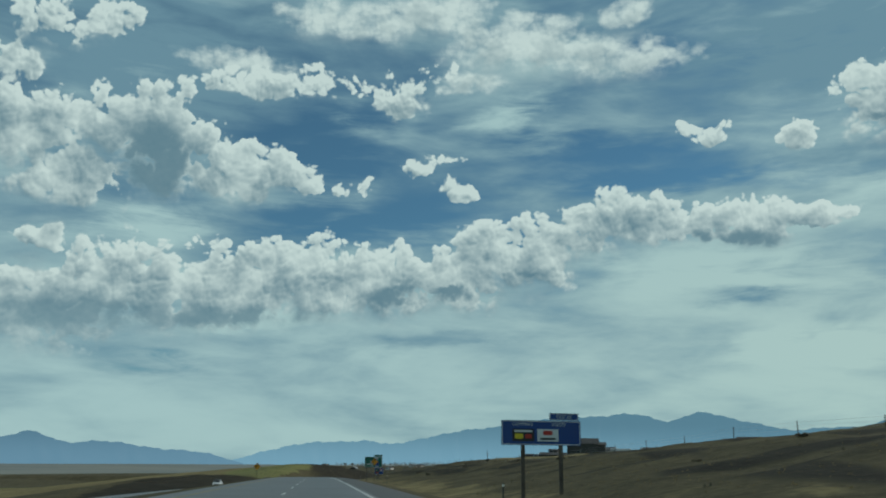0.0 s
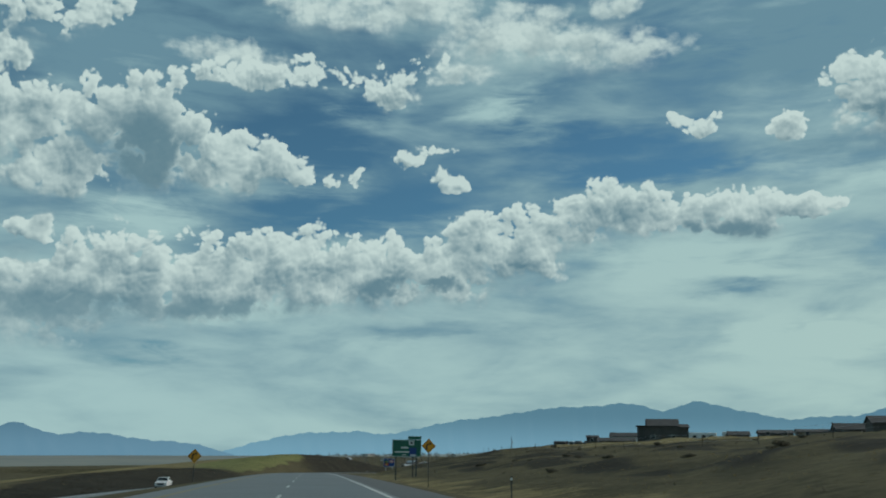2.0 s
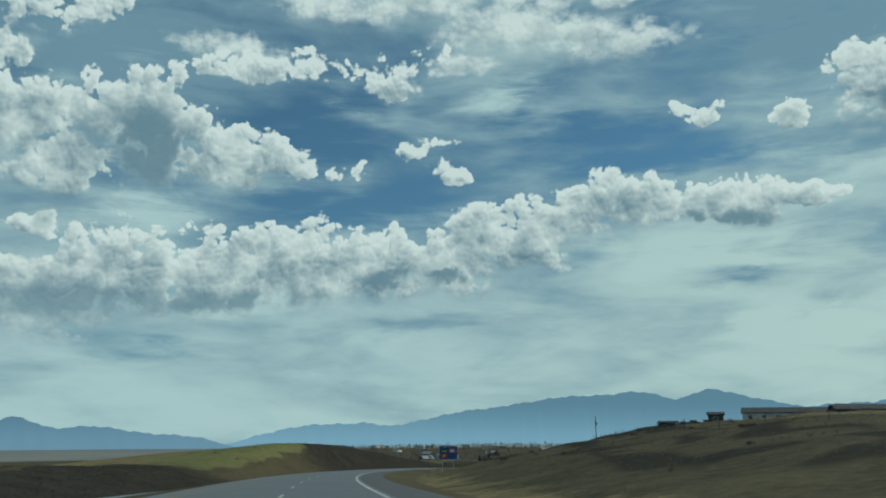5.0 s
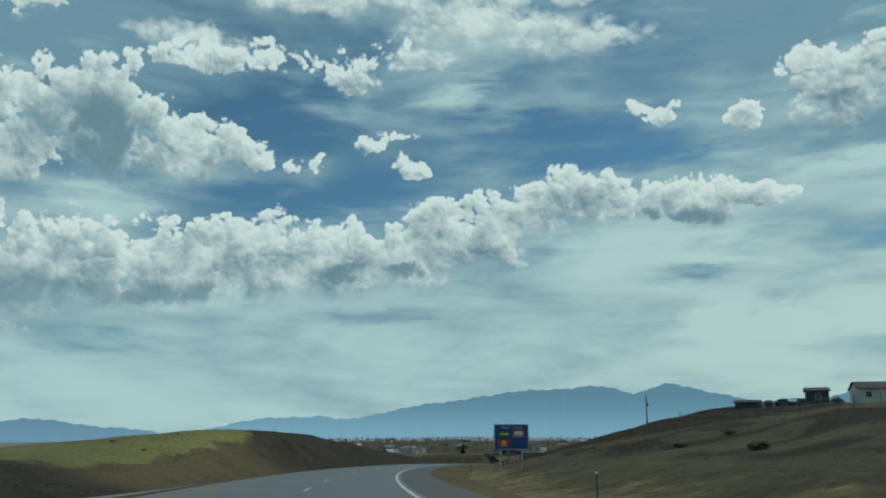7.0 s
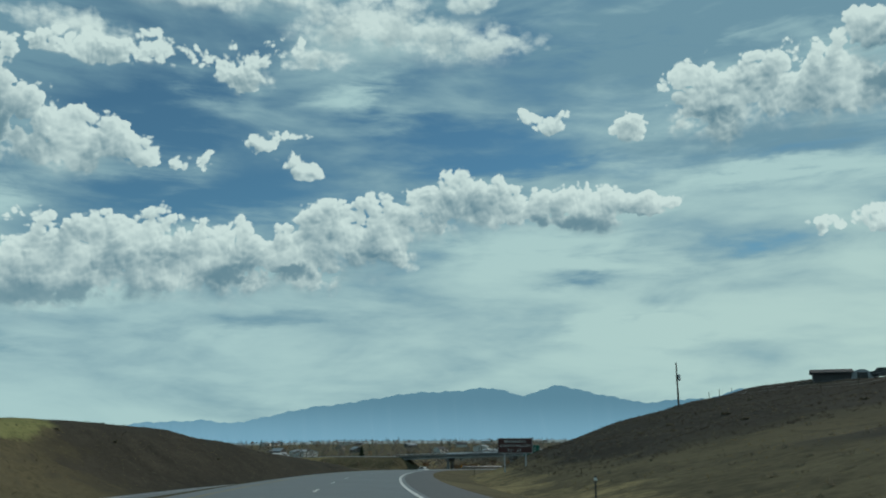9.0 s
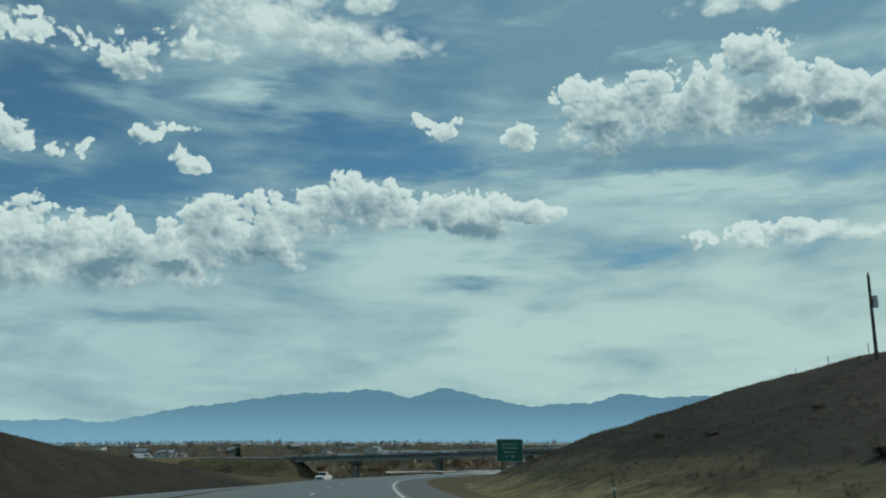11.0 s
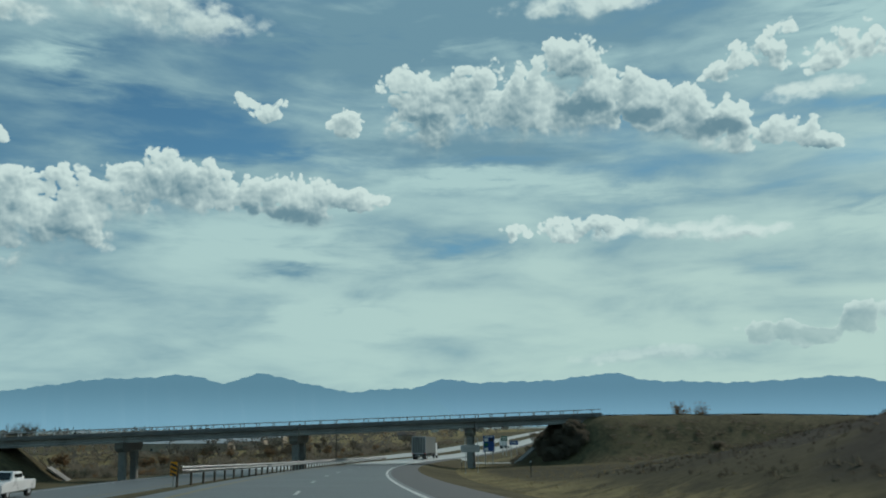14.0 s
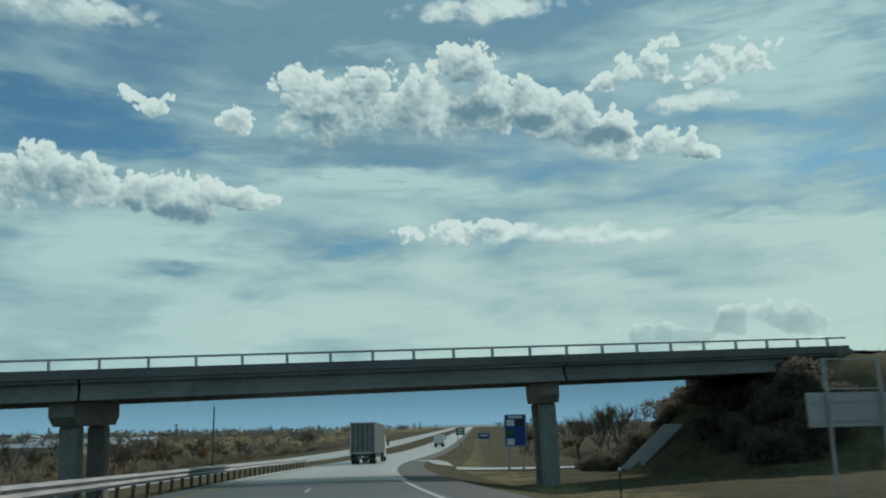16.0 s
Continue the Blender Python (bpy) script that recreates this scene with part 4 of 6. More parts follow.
# ---- signs ----


def text_part(txt, size, x, z, material, parent, depth=0.006, align="CENTER", space=1.1):
    cu = bpy.data.curves.new("legend", "FONT")
    cu.body, cu.size, cu.align_x, cu.align_y, cu.extrude, cu.space_character = txt, size, align, "CENTER", depth / 2, space
    cu.resolution_u = 2
    tmp = bpy.data.objects.new("legend", cu)
    me = bpy.data.meshes.new_from_object(tmp)
    bpy.data.objects.remove(tmp)
    me.materials.clear()
    me.materials.append(material)
    ob = new("legend", me)
    ob.parent = parent
    ob.matrix_basis = Matrix.Translation((x, -0.034, z)) @ Matrix.Rotation(radians(90), 4, "X")
    return ob


def plate(w, h, r, y0, y1, cx=0.0, cz=0.0):
    pts = []
    for a0, sx, sz in ((0, 1, 1), (90, -1, 1), (180, -1, -1), (270, 1, -1)):
        for k in range(4):
            a = radians(a0 + 30 * k)
            pts.append((cx + sx * (w / 2 - r) + r * math.cos(a), cz + sz * (h / 2 - r) + r * math.sin(a)))
    return prism(pts, y0, y1)


def ring(w, h, r, t, y0, y1, cx=0.0, cz=0.0):
    """A thin raised border."""
    bm = bmesh.new()
    outer, inner = [], []
    for q, store in ((0.0, outer), (t, inner)):
        for a0, sx, sz in ((0, 1, 1), (90, -1, 1), (180, -1, -1), (270, 1, -1)):
            for k in range(4):
                a = radians(a0 + 30 * k)
                rr = max(r - q, 0.005)
                store.append((cx + sx * (w / 2 - q - rr) + rr * math.cos(a), cz + sz * (h / 2 - q - rr) + rr * math.sin(a)))
    n = len(outer)
    lv = [[bm.verts.new((x, y, z)) for x, z in pts] for pts in (outer, inner) for y in (y0, y1)]
    for a, b in ((0, 1), (2, 3), (0, 2), (1, 3)):
        for i in range(n):
            j = (i + 1) % n
            bm.faces.new((lv[a][i], lv[a][j], lv[b][j], lv[b][i]))
    bmesh.ops.recalc_face_normals(bm, faces=bm.faces)
    return bm


def make_sign(name, label, x, y, heading, low, w, h, sheet, posts, post_mat, legends=(), tab=None, plates=(), category="road sign", border=True, post_w=0.07):
    """A road sign: panel facing the traffic, border, posts, legends (text, size, x, z from the panel's centre)."""
    foot = gz(x, y)
    m = Matrix.Translation((x, y, foot)) @ Matrix.Rotation(-radians(heading), 4, "Z")
    top = base(name, m, label, category)
    cz = low - foot + h / 2
    panel = part("panel", plate(w, h, min(w, h) * 0.05, -0.025, 0.0, 0, cz), sheet, top)
    if border:
        part("border", ring(w - 0.06, h - 0.06, min(w, h) * 0.05, 0.035, -0.031, -0.0255, 0, cz), SIGN_WHITE, panel, "white border")
    for px in posts:
        q = m @ Vector((px, 0.06, 0))
        part("post", box(px - post_w, px + post_w, 0.002, 0.002 + 2 * post_w, gz(q.x, q.y) - foot - 0.3, cz + h * 0.42, bevel=0.01), post_mat, top)
    for txt, size, tx, tz in legends:
        text_part(txt, size, tx, cz + tz, SIGN_WHITE, panel)
    if tab:
        tw, th, tx, words, size = tab
        tz = cz + h / 2 + th / 2 + 0.03
        t = part("exit_tab", plate(tw, th, 0.03, -0.025, 0.0, tx, tz), sheet, top, "exit number tab")
        part("border", ring(tw - 0.04, th - 0.04, 0.03, 0.025, -0.031, -0.0255, tx, tz), SIGN_WHITE, t)
        for sx in (-tw * 0.3, tw * 0.3):
            part("bracket", box(tx + sx - 0.03, tx + sx + 0.03, 0.001, 0.04, tz - th * 0.9, tz + th * 0.3), ALUMINIUM, top)
        if words:
            text_part(words, size, tx, tz, SIGN_WHITE, t)
    made = [panel]
    for px, pz, pw, ph, mat in plates:
        made.append(part("logo_panel", plate(pw, ph, 0.02, -0.036, -0.0255, px, cz + pz), mat, panel))
    return top, panel, cz, made


def bars(parent, items, cz, y=-0.0375):
    """Unreadable lettering as plain bars: x, z, width, height, material."""
    for bx, bz, bw, bh, mat in items:
        part("lettering_bar", plate(bw, bh, min(bw, bh) * 0.3, y - 0.004, y + 0.001, bx, cz + bz), mat, parent)


ROAD0 = -7.9
# blue services sign at the start
sg, pn, cz, lp = make_sign("services_sign", "blue camping and food services sign with exit tab on two posts", 5.2, 44.8, ROAD0, 0.48, 4.2, 1.25, SIGN_BLUE, (-0.95, 1.05), WOOD,
    (("CAMPING", 0.24, -1.0, 0.42), ("FOOD", 0.24, 0.95, 0.42)), (1.55, 0.36, 1.22, "EXIT 62", 0.22),
    ((-0.95, -0.12, 1.15, 0.62, SIGN_BLACK), (0.35, -0.12, 1.12, 0.62, SIGN_WHITE)), border=True, post_w=0.09)
bars(lp[1], ((-0.95, 0.08, 0.95, 0.10, SIGN_WHITE), (-1.18, -0.18, 0.45, 0.26, LOGO_YELLOW), (-0.68, -0.18, 0.36, 0.22, SIGN_RED)), cz)
bars(lp[2], ((0.35, 0.0, 0.5, 0.22, SIGN_RED), (0.35, -0.30, 0.8, 0.10, SIGN_BLACK)), cz)


def make_curve_sign(x, y, heading, mid, diag):
    """A yellow diamond with a bold bent arrow."""
    foot = gz(x, y)
    m = Matrix.Translation((x, y, foot)) @ Matrix.Rotation(-radians(heading), 4, "Z")
    top = base("curve_warning_sign", m, "yellow diamond warning sign with black right-curve arrow", "road sign", "curve warning signs")
    cz, r = mid - foot, diag / 2
    panel = part("panel", prism([(0, cz - r), (r, cz), (0, cz + r), (-r, cz)], -0.02, 0.0), SIGN_YELLOW, top)
    e = r * 0.93
    f = e - 0.035
    bm = bmesh.new()
    for a, b in (((0, -e), (e, 0)), ((e, 0), (0, e)), ((0, e), (-e, 0)), ((-e, 0), (0, -e))):
        k = f / e
        vs = [(a[0], a[1]), (b[0], b[1]), (b[0] * k, b[1] * k), (a[0] * k, a[1] * k)]
        add_prism(bm, [(vx, cz + vz) for vx, vz in vs], -0.026, -0.0205)
    part("border", bm, SIGN_BLACK, panel, "thin black border")
    w = 0.10 * r
    pts_l, pts_r = [(-0.30 * r - w, -0.48 * r), (-0.30 * r - w, -0.10 * r)], [(-0.30 * r + w, -0.48 * r), (-0.30 * r + w, -0.12 * r)]
    for k in range(1, 7):
        a = radians(180 - 90 * k / 6 * 0.75)
        cx0, cz0, rad = 0.12 * r, -0.10 * r, 0.42 * r
        pts_l.append((cx0 + (rad + w) * math.cos(a), cz0 + (rad + w) * math.sin(a)))
        pts_r.append((cx0 + (rad - w) * math.cos(a), cz0 + (rad - w) * math.sin(a)))
    part("arrow", prism([(px, cz + pz) for px, pz in pts_l + pts_r[::-1]], -0.027, -0.0205), SIGN_BLACK, panel, "black bent arrow")
    hd = [(0.02 * r, 0.50 * r), (0.42 * r, 0.42 * r), (0.20 * r, 0.06 * r)]
    part("arrow_head", prism([(px, cz + pz) for px, pz in hd], -0.028, -0.0215), SIGN_BLACK, panel)
    part("post", box(-0.03, 0.03, 0.001, 0.055, -0.3, cz + r * 0.8, bevel=0.006), DARK_STEEL, top, "square post")
    return top


make_curve_sign(-10.5, 140.0, ROAD0, -1.45, 1.15)
make_curve_sign(-29.9, 143.1, ROAD0, -2.45, 1.15)

# green guide sign
sg, pn, cz, lp = make_sign("guide_sign", "green highway guide sign with exit tab and blue patch", -13.2, 173.3, ROAD0, -2.80, 3.45, 1.98, SIGN_GREEN, (-1.25, 0.75, 1.15), DARK_STEEL,
    (), (1.6, 0.38, 0.92, "", 0.2), ((0.55, 0.62, 0.62, 0.52, SIGN_WHITE), (0.72, -0.42, 0.86, 0.98, SIGN_BLUE)))
bars(pn, ((-0.25, 0.08, 0.9, 0.20, SIGN_WHITE), (-0.55, -0.42, 1.7, 0.16, SIGN_WHITE), (-0.3, -0.74, 0.5, 0.12, SIGN_WHITE)), cz, -0.030)
bars(lp[2], ((0.72, -0.78, 0.66, 0.14, SIGN_WHITE),), cz)
bars(lp[1], ((0.55, 0.62, 0.3, 0.26, SIGN_BLACK),), cz)

# blue food sign with logo plates
sg, pn, cz, lp = make_sign("food_sign", "blue food services sign with three logo plates", -22.75, 327.8, 0.5, -7.85, 3.2, 2.3, SIGN_BLUE, (-0.95, 1.0), STEEL,
    (("FOOD - EXIT 63", 0.26, 0.12, 0.82),), None,
    ((-0.68, 0.26, 1.12, 0.62, LOGO_GREEN), (0.68, 0.34, 1.14, 0.66, SIGN_RED), (-0.68, -0.52, 1.12, 0.66, SIGN_RED)))
bars(lp[1], ((-0.85, 0.26, 0.4, 0.16, LOGO_YELLOW), (-0.45, 0.26, 0.36, 0.16, SIGN_WHITE)), cz)
bars(lp[2], ((0.68, 0.36, 0.78, 0.34, SIGN_WHITE), (0.68, 0.09, 0.98, 0.07, SIGN_WHITE)), cz)
bars(lp[3], ((-0.68, -0.48, 0.42, 0.30, LOGO_YELLOW), (-0.68, -0.76, 0.6, 0.05, SIGN_WHITE)), cz)

# brown museum sign
make_sign("museum_sign", "brown museum direction sign with white lettering", -12.4, 403.0, 9.5, -10.35, 3.5, 1.5, SIGN_BROWN, (-1.05, 1.05), STEEL,
    (("BEAVERHEAD", 0.33, 0.0, 0.42), ("COUNTY MUSUEM", 0.33, 0.0, 0.0), ("EXIT", 0.27, -0.42, -0.43), ("63", 0.36, 0.38, -0.43)))

# green university sign
make_sign("university_sign", "green university direction sign with white lettering on two posts", 17.2, 496.8, 20.0, -13.75, 3.5, 2.92, SIGN_GREEN, (-1.05, 1.15), WOOD,
    (("University", 0.42, 0.0, 0.84), ("of Montana", 0.42, 0.0, 0.33), ("Western", 0.42, 0.0, -0.20), ("EXIT", 0.33, -0.48, -0.78), ("63", 0.45, 0.42, -0.76)), post_w=0.1)

# blue services sign past the overpass
sg, pn, cz, lp = make_sign("services_sign", "tall blue services sign with white logo plates beyond the overpass", 78.6, 611.1, 31.0, -19.15, 1.85, 2.6, SIGN_BLUE, (-0.6, 0.6), STEEL,
    (), None, ((-0.42, 0.62, 0.62, 0.5, SIGN_WHITE), (0.42, 0.62, 0.62, 0.5, SIGN_BLACK), (-0.42, -0.9, 0.62, 0.5, SIGN_WHITE), (-0.42, -0.15, 0.62, 0.5, LOGO_GREEN)))
bars(pn, ((0.0, 1.08, 1.2, 0.16, SIGN_WHITE),), cz, -0.030)
sg, pn, cz, lp = make_sign("guide_sign", "small green exit sign far down the highway", 133.0, 685.3, 39.0, -19.4, 1.75, 1.3, SIGN_GREEN, (-0.5, 0.5), STEEL)
bars(pn, ((0.0, 0.25, 1.0, 0.22, SIGN_WHITE), (0.0, -0.2, 1.2, 0.22, SIGN_WHITE)), cz, -0.030)
sg, pn, cz, lp = make_sign("services_sign", "low wide blue sign far down the highway", 123.3, 667.2, 38.0, -19.9, 2.0, 1.0, SIGN_BLUE, (-0.7, 0.7), STEEL)
bars(pn, ((0.0, 0.1, 1.3, 0.2, SIGN_WHITE),), cz, -0.030)


def make_back_sign():
    """A sign seen from behind: bare panel and an open frame above it."""
    x, y = 46.95, 566.95
    foot = gz(x, y)
    m = Matrix.Translation((x, y, foot)) @ Matrix.Rotation(-radians(24), 4, "Z")
    top = base("ramp_sign", m, "back of a bare aluminium ramp sign on two posts", "road sign")
    z0 = -17.35 - foot
    panel = part("panel", plate(1.95, 0.68, 0.03, 0.0, 0.02, 0, z0 + 0.34), ALUMINIUM, top, "bare aluminium panel")
    for z in (z0 + 0.14, z0 + 0.52):
        part("stiffener", box(-0.95, 0.95, -0.03, -0.001, z - 0.02, z + 0.02), ALUMINIUM, panel)
    part("frame", ring(1.35, 0.62, 0.02, 0.028, -0.03, 0.0, 0.12, z0 + 1.05), STEEL, top, "open steel frame")
    for px in (-0.52, 0.76):
        part("post", box(px - 0.022, px + 0.022, -0.075, -0.032, -0.3, z0 + 1.36), STEEL, top)


make_back_sign()


def make_delineator(s, d, tall=1.25):
    p, h = on_road(s, d)
    z = gz(p.x, p.y)
    m = Matrix.Translation((p.x, p.y, z)) @ Matrix.Rotation(-h, 4, "Z")
    top = base("delineator_post", m, "slim steel roadside post with a white reflector", "delineator", "roadside delineators")
    part("post", prism(((-0.03, -0.2), (0.03, -0.2), (0.03, tall), (-0.03, tall)), 0.0, 0.012), DARK_STEEL, top)
    r = bmesh.new()
    add_tube(r, (0, -0.012, tall - 0.12), (0, -0.002, tall - 0.12), 0.06, 0.06, 14)
    part("reflector", r, SIGN_WHITE, top, "round white reflector")


for s, d in ((40, 8.5), (110, 8.5), (284, 9.6), (352, 8.5), (420, 8.6), (492, 9.2), (562, 12.5), (600, 9.0)):
    make_delineator(s, d)


def make_marker():
    """Striped marker at the start of the guardrail."""
    p, h = on_road(544.5, -8.8)
    z = gz(p.x, p.y)
    m = Matrix.Translation((p.x, p.y, z)) @ Matrix.Rotation(-h, 4, "Z")
    top = base("hazard_marker", m, "yellow and black striped hazard marker at the guardrail end", "road sign")
    up = p.z - z
    panel = part("panel", plate(0.34, 0.70, 0.02, -0.012, 0.0, 0, up + 0.62), SIGN_YELLOW, top)
    for k in range(3):
        b = up + 0.36 + k * 0.22
        part("stripe", prism(((-0.15, b), (0.15, b - 0.13), (0.15, b - 0.02), (-0.15, b + 0.11)), -0.016, -0.0125), SIGN_BLACK, panel)
    part("post", box(-0.03, 0.03, 0.001, 0.05, -0.3, up + 0.9), STEEL, top)


make_marker()

# ---- vehicles ----


def make_wheel(parent, x, y, r, w, name="wheel"):
    t = part(name, tube((x - w / 2, y, r), (x + w / 2, y, r), r, r, 20), RUBBER, parent, "black tyre")
    for s in (-1, 1):
        part("rim", tube((x + s * (w / 2 - 0.01), y, r), (x + s * (w / 2 + 0.012), y, r), r * 0.55, r * 0.5, 14), ALUMINIUM, t)
    return t


def make_truck(name, s, d, label, length, skin, tractor=True, height=4.05, group=""):
    """A box lorry seen from behind. Local y runs forward, the rear doors stand at y = 0."""
    p, h = on_road(s, d)
    slope = float(np.interp(s + length / 2, S, SLOPE))
    h = float(np.interp(s + length / 2, S, HEAD))
    m = Matrix.Translation(p + Vector((0, 0, 0.03))) @ Matrix.Rotation(-h, 4, "Z") @ Matrix.Rotation(math.atan(slope), 4, "X")
    top = base(name, m, label, "truck", group)
    body = part("box_body", box(-1.29, 1.29, 0.06, length, 1.08, height, bevel=0.03), skin, top, "dusty pale box body")
    frame_bm = bmesh.new()
    add_box(frame_bm, -1.3, -1.2, 0.0, 0.07, 1.0, height)
    add_box(frame_bm, 1.2, 1.3, 0.0, 0.07, 1.0, height)
    add_box(frame_bm, -1.2, 1.2, 0.0, 0.07, height - 0.13, height)
    add_box(frame_bm, -1.2, 1.2, 0.0, 0.07, 1.0, 1.14)
    part("door_frame", frame_bm, ALUMINIUM, top)
    for sx in (-1, 1):
        x0, x1 = sorted((sx * 0.012, sx * 1.195))
        door = part("rear_door", box(x0, x1, 0.012, 0.058, 1.15, height - 0.14, bevel=0.01), skin, top, "dusty rear door")
        for off in (0.28, 0.72):
            part("lock_rod", tube((sx * off, -0.012, 1.12), (sx * off, -0.012, height - 0.16), 0.018, 0.018, 8), ALUMINIUM, door)
        for hz in (1.4, 2.1, 2.9, height - 0.4):
            part("hinge", box(min(sx * 1.05, sx * 1.23), max(sx * 1.05, sx * 1.23), -0.012, 0.011, hz, hz + 0.07), ALUMINIUM, door)
        part("tail_lamp", box(min(sx * 0.98, sx * 1.2), max(sx * 0.98, sx * 1.2), -0.03, -0.001, 1.02, 1.13, bevel=0.015), LAMP_RED, top, "red tail lamp")
        part("mud_flap", box(min(sx * 0.62, sx * 1.25), max(sx * 0.62, sx * 1.25), 0.55, 0.57, 0.22, 0.98), RUBBER, top)
    part("chassis", box(-0.55, 0.55, 0.15, length - 0.3, 0.72, 1.07), DARK_STEEL, top, "dark steel chassis")
    guard = bmesh.new()
    add_box(guard, -1.15, 1.15, 0.02, 0.12, 0.45, 0.56)
    add_box(guard, -0.62, -0.52, 0.02, 0.12, 0.56, 1.0)
    add_box(guard, 0.52, 0.62, 0.02, 0.12, 0.56, 1.0)
    part("rear_guard", guard, DARK_STEEL, top)
    part("number_plate", box(-0.16, 0.16, 0.005, 0.015, 0.62, 0.76), SIGN_WHITE, top, "plain white plate")
    axles = (1.2, 2.45) if tractor else (1.6,)
    for y in axles:
        for x in (-1.07, -0.73, 0.73, 1.07):
            make_wheel(top, x, y, 0.5, 0.27)
    f = length + 0.6
    cab = part("cab", box(-1.22, 1.22, f, f + 2.2, 0.55, 3.0 if tractor else 2.5, bevel=0.12), WHITE_SKIN, top, "white cab")
    part("windscreen", box(-1.08, 1.08, f + 2.19, f + 2.215, 1.75, 2.6 if tractor else 2.3), GLASS_DARK, cab)
    part("bonnet", box(-1.0, 1.0, f + 2.0, f + (3.4 if tractor else 2.9), 0.55, 1.7, bevel=0.15), WHITE_SKIN, cab)
    for sx in (-1, 1):
        part("wing_mirror", box(sx * 1.52 - 0.12, sx * 1.52 + 0.12, f + 1.9, f + 2.02, 1.8, 2.45, bevel=0.03), DARK_STEEL, cab)
        part("mirror_arm", tube((sx * 1.2, f + 1.95, 2.1), (sx * 1.5, f + 1.95, 2.1), 0.025, 0.025, 6), DARK_STEEL, cab)
        for y in ((f - 1.1, f + 2.6) if tractor else (f + 1.9,)):
            make_wheel(top, sx * 1.05, y, 0.5, 0.3)
    return top


make_truck("box_truck", 659, -1.7, "semi-trailer truck with dusty grey box and red tail lamps", 13.0, TRUCK_SKIN, height=4.1)
make_truck("box_truck", 806, 0.0, "small white box truck farther down the highway", 6.5, WHITE_SKIN, tractor=False, height=3.2)


def make_pickup(name, s, d, label, toward=True):
    p, h = on_road(s, d, -0.40 - float(opp_drop(s)))
    m = Matrix.Translation(p) @ Matrix.Rotation(-h + (math.pi if toward else 0), 4, "Z")
    top = base(name, m, label, "pickup")
    # local y forward, front at y = 2.8
    side = ((-2.8, 0.55), (-2.8, 1.15), (-0.9, 1.18), (-0.62, 1.80), (0.75, 1.82), (1.35, 1.22), (2.6, 1.08), (2.8, 0.95), (2.82, 0.45), (-2.8, 0.45))
    bm = bmesh.new()
    lo = [bm.verts.new((-0.95 if z < 1.3 else -0.78, y, z)) for y, z in side]
    hi = [bm.verts.new((0.95 if z < 1.3 else 0.78, y, z)) for y, z in side]
    n = len(side)
    for i in range(n):
        j = (i + 1) % n
        bm.faces.new((lo[i], lo[j], hi[j], hi[i]))
    bm.faces.new(lo[::-1])
    bm.faces.new(hi)
    bmesh.ops.recalc_face_normals(bm, faces=bm.faces)
    bmesh.ops.bevel(bm, geom=bm.edges[:], offset=0.05, segments=2, affect="EDGES")
    body = part("body", bm, WHITE_SKIN, top, "white painted body")
    ws = bmesh.new()
    ws.faces.new([ws.verts.new(c) for c in ((-0.70, 0.86, 1.75), (0.70, 0.86, 1.75), (0.80, 1.30, 1.30), (-0.80, 1.30, 1.30))])
    bmesh.ops.translate(ws, verts=ws.verts, vec=(0, 0.03, 0.03))
    part("windscreen", ws, GLASS_DARK, body)
    for sx in (-1, 1):
        part("side_window", box(sx * 0.885 - 0.01, sx * 0.885 + 0.01, -0.5, 0.75, 1.30, 1.66), GLASS_DARK, body)
        part("headlight", box(min(sx * 0.6, sx * 0.9), max(sx * 0.6, sx * 0.9), 2.80, 2.84, 0.82, 0.98, bevel=0.02), ALUMINIUM, body)
        for y in (-1.75, 1.75):
            make_wheel(top, sx * 0.82, y, 0.39, 0.26)
    part("grille", box(-0.55, 0.55, 2.81, 2.845, 0.62, 0.98, bevel=0.02), DARK_STEEL, body)
    part("bumper", box(-0.92, 0.92, 2.78, 2.92, 0.42, 0.60, bevel=0.03), ALUMINIUM, body)
    return top


make_pickup("pickup", 563, OPP - 1.9, "white pickup on the oncoming carriageway")
make_pickup("pickup", 224, OPP - 1.9, "white pickup below the dark cut slope")

# ---- plants ----


def limb(bm, a, way, length, r, depth, rnd, twigs):
    """A limb that forks until it ends in twigs."""
    n = 2
    p = Vector(a)
    for k in range(n):
        q = p + way * (length / n) + Vector((rnd.uniform(-1, 1), rnd.uniform(-1, 1), rnd.uniform(-0.2, 0.6))) * length * 0.06
        add_tube(bm if depth > 0 else twigs, p, q, r * (1 - 0.3 * k / n), r * (1 - 0.3 * (k + 1) / n), 5 if depth > 1 else 3, caps=False)
        way, p = (q - p).normalized(), q
    if depth == 0:
        return
    for k in range(rnd.randint(3, 5)):
        turn = Vector((rnd.uniform(-1, 1), rnd.uniform(-1, 1), rnd.uniform(-0.25, 0.75)))
        w = (way * 0.9 + turn * 0.75).normalized()
        limb(bm, p - way * length * rnd.uniform(0, 0.35), w, length * rnd.uniform(0.55, 0.8), r * 0.55, depth - 1, rnd, twigs)


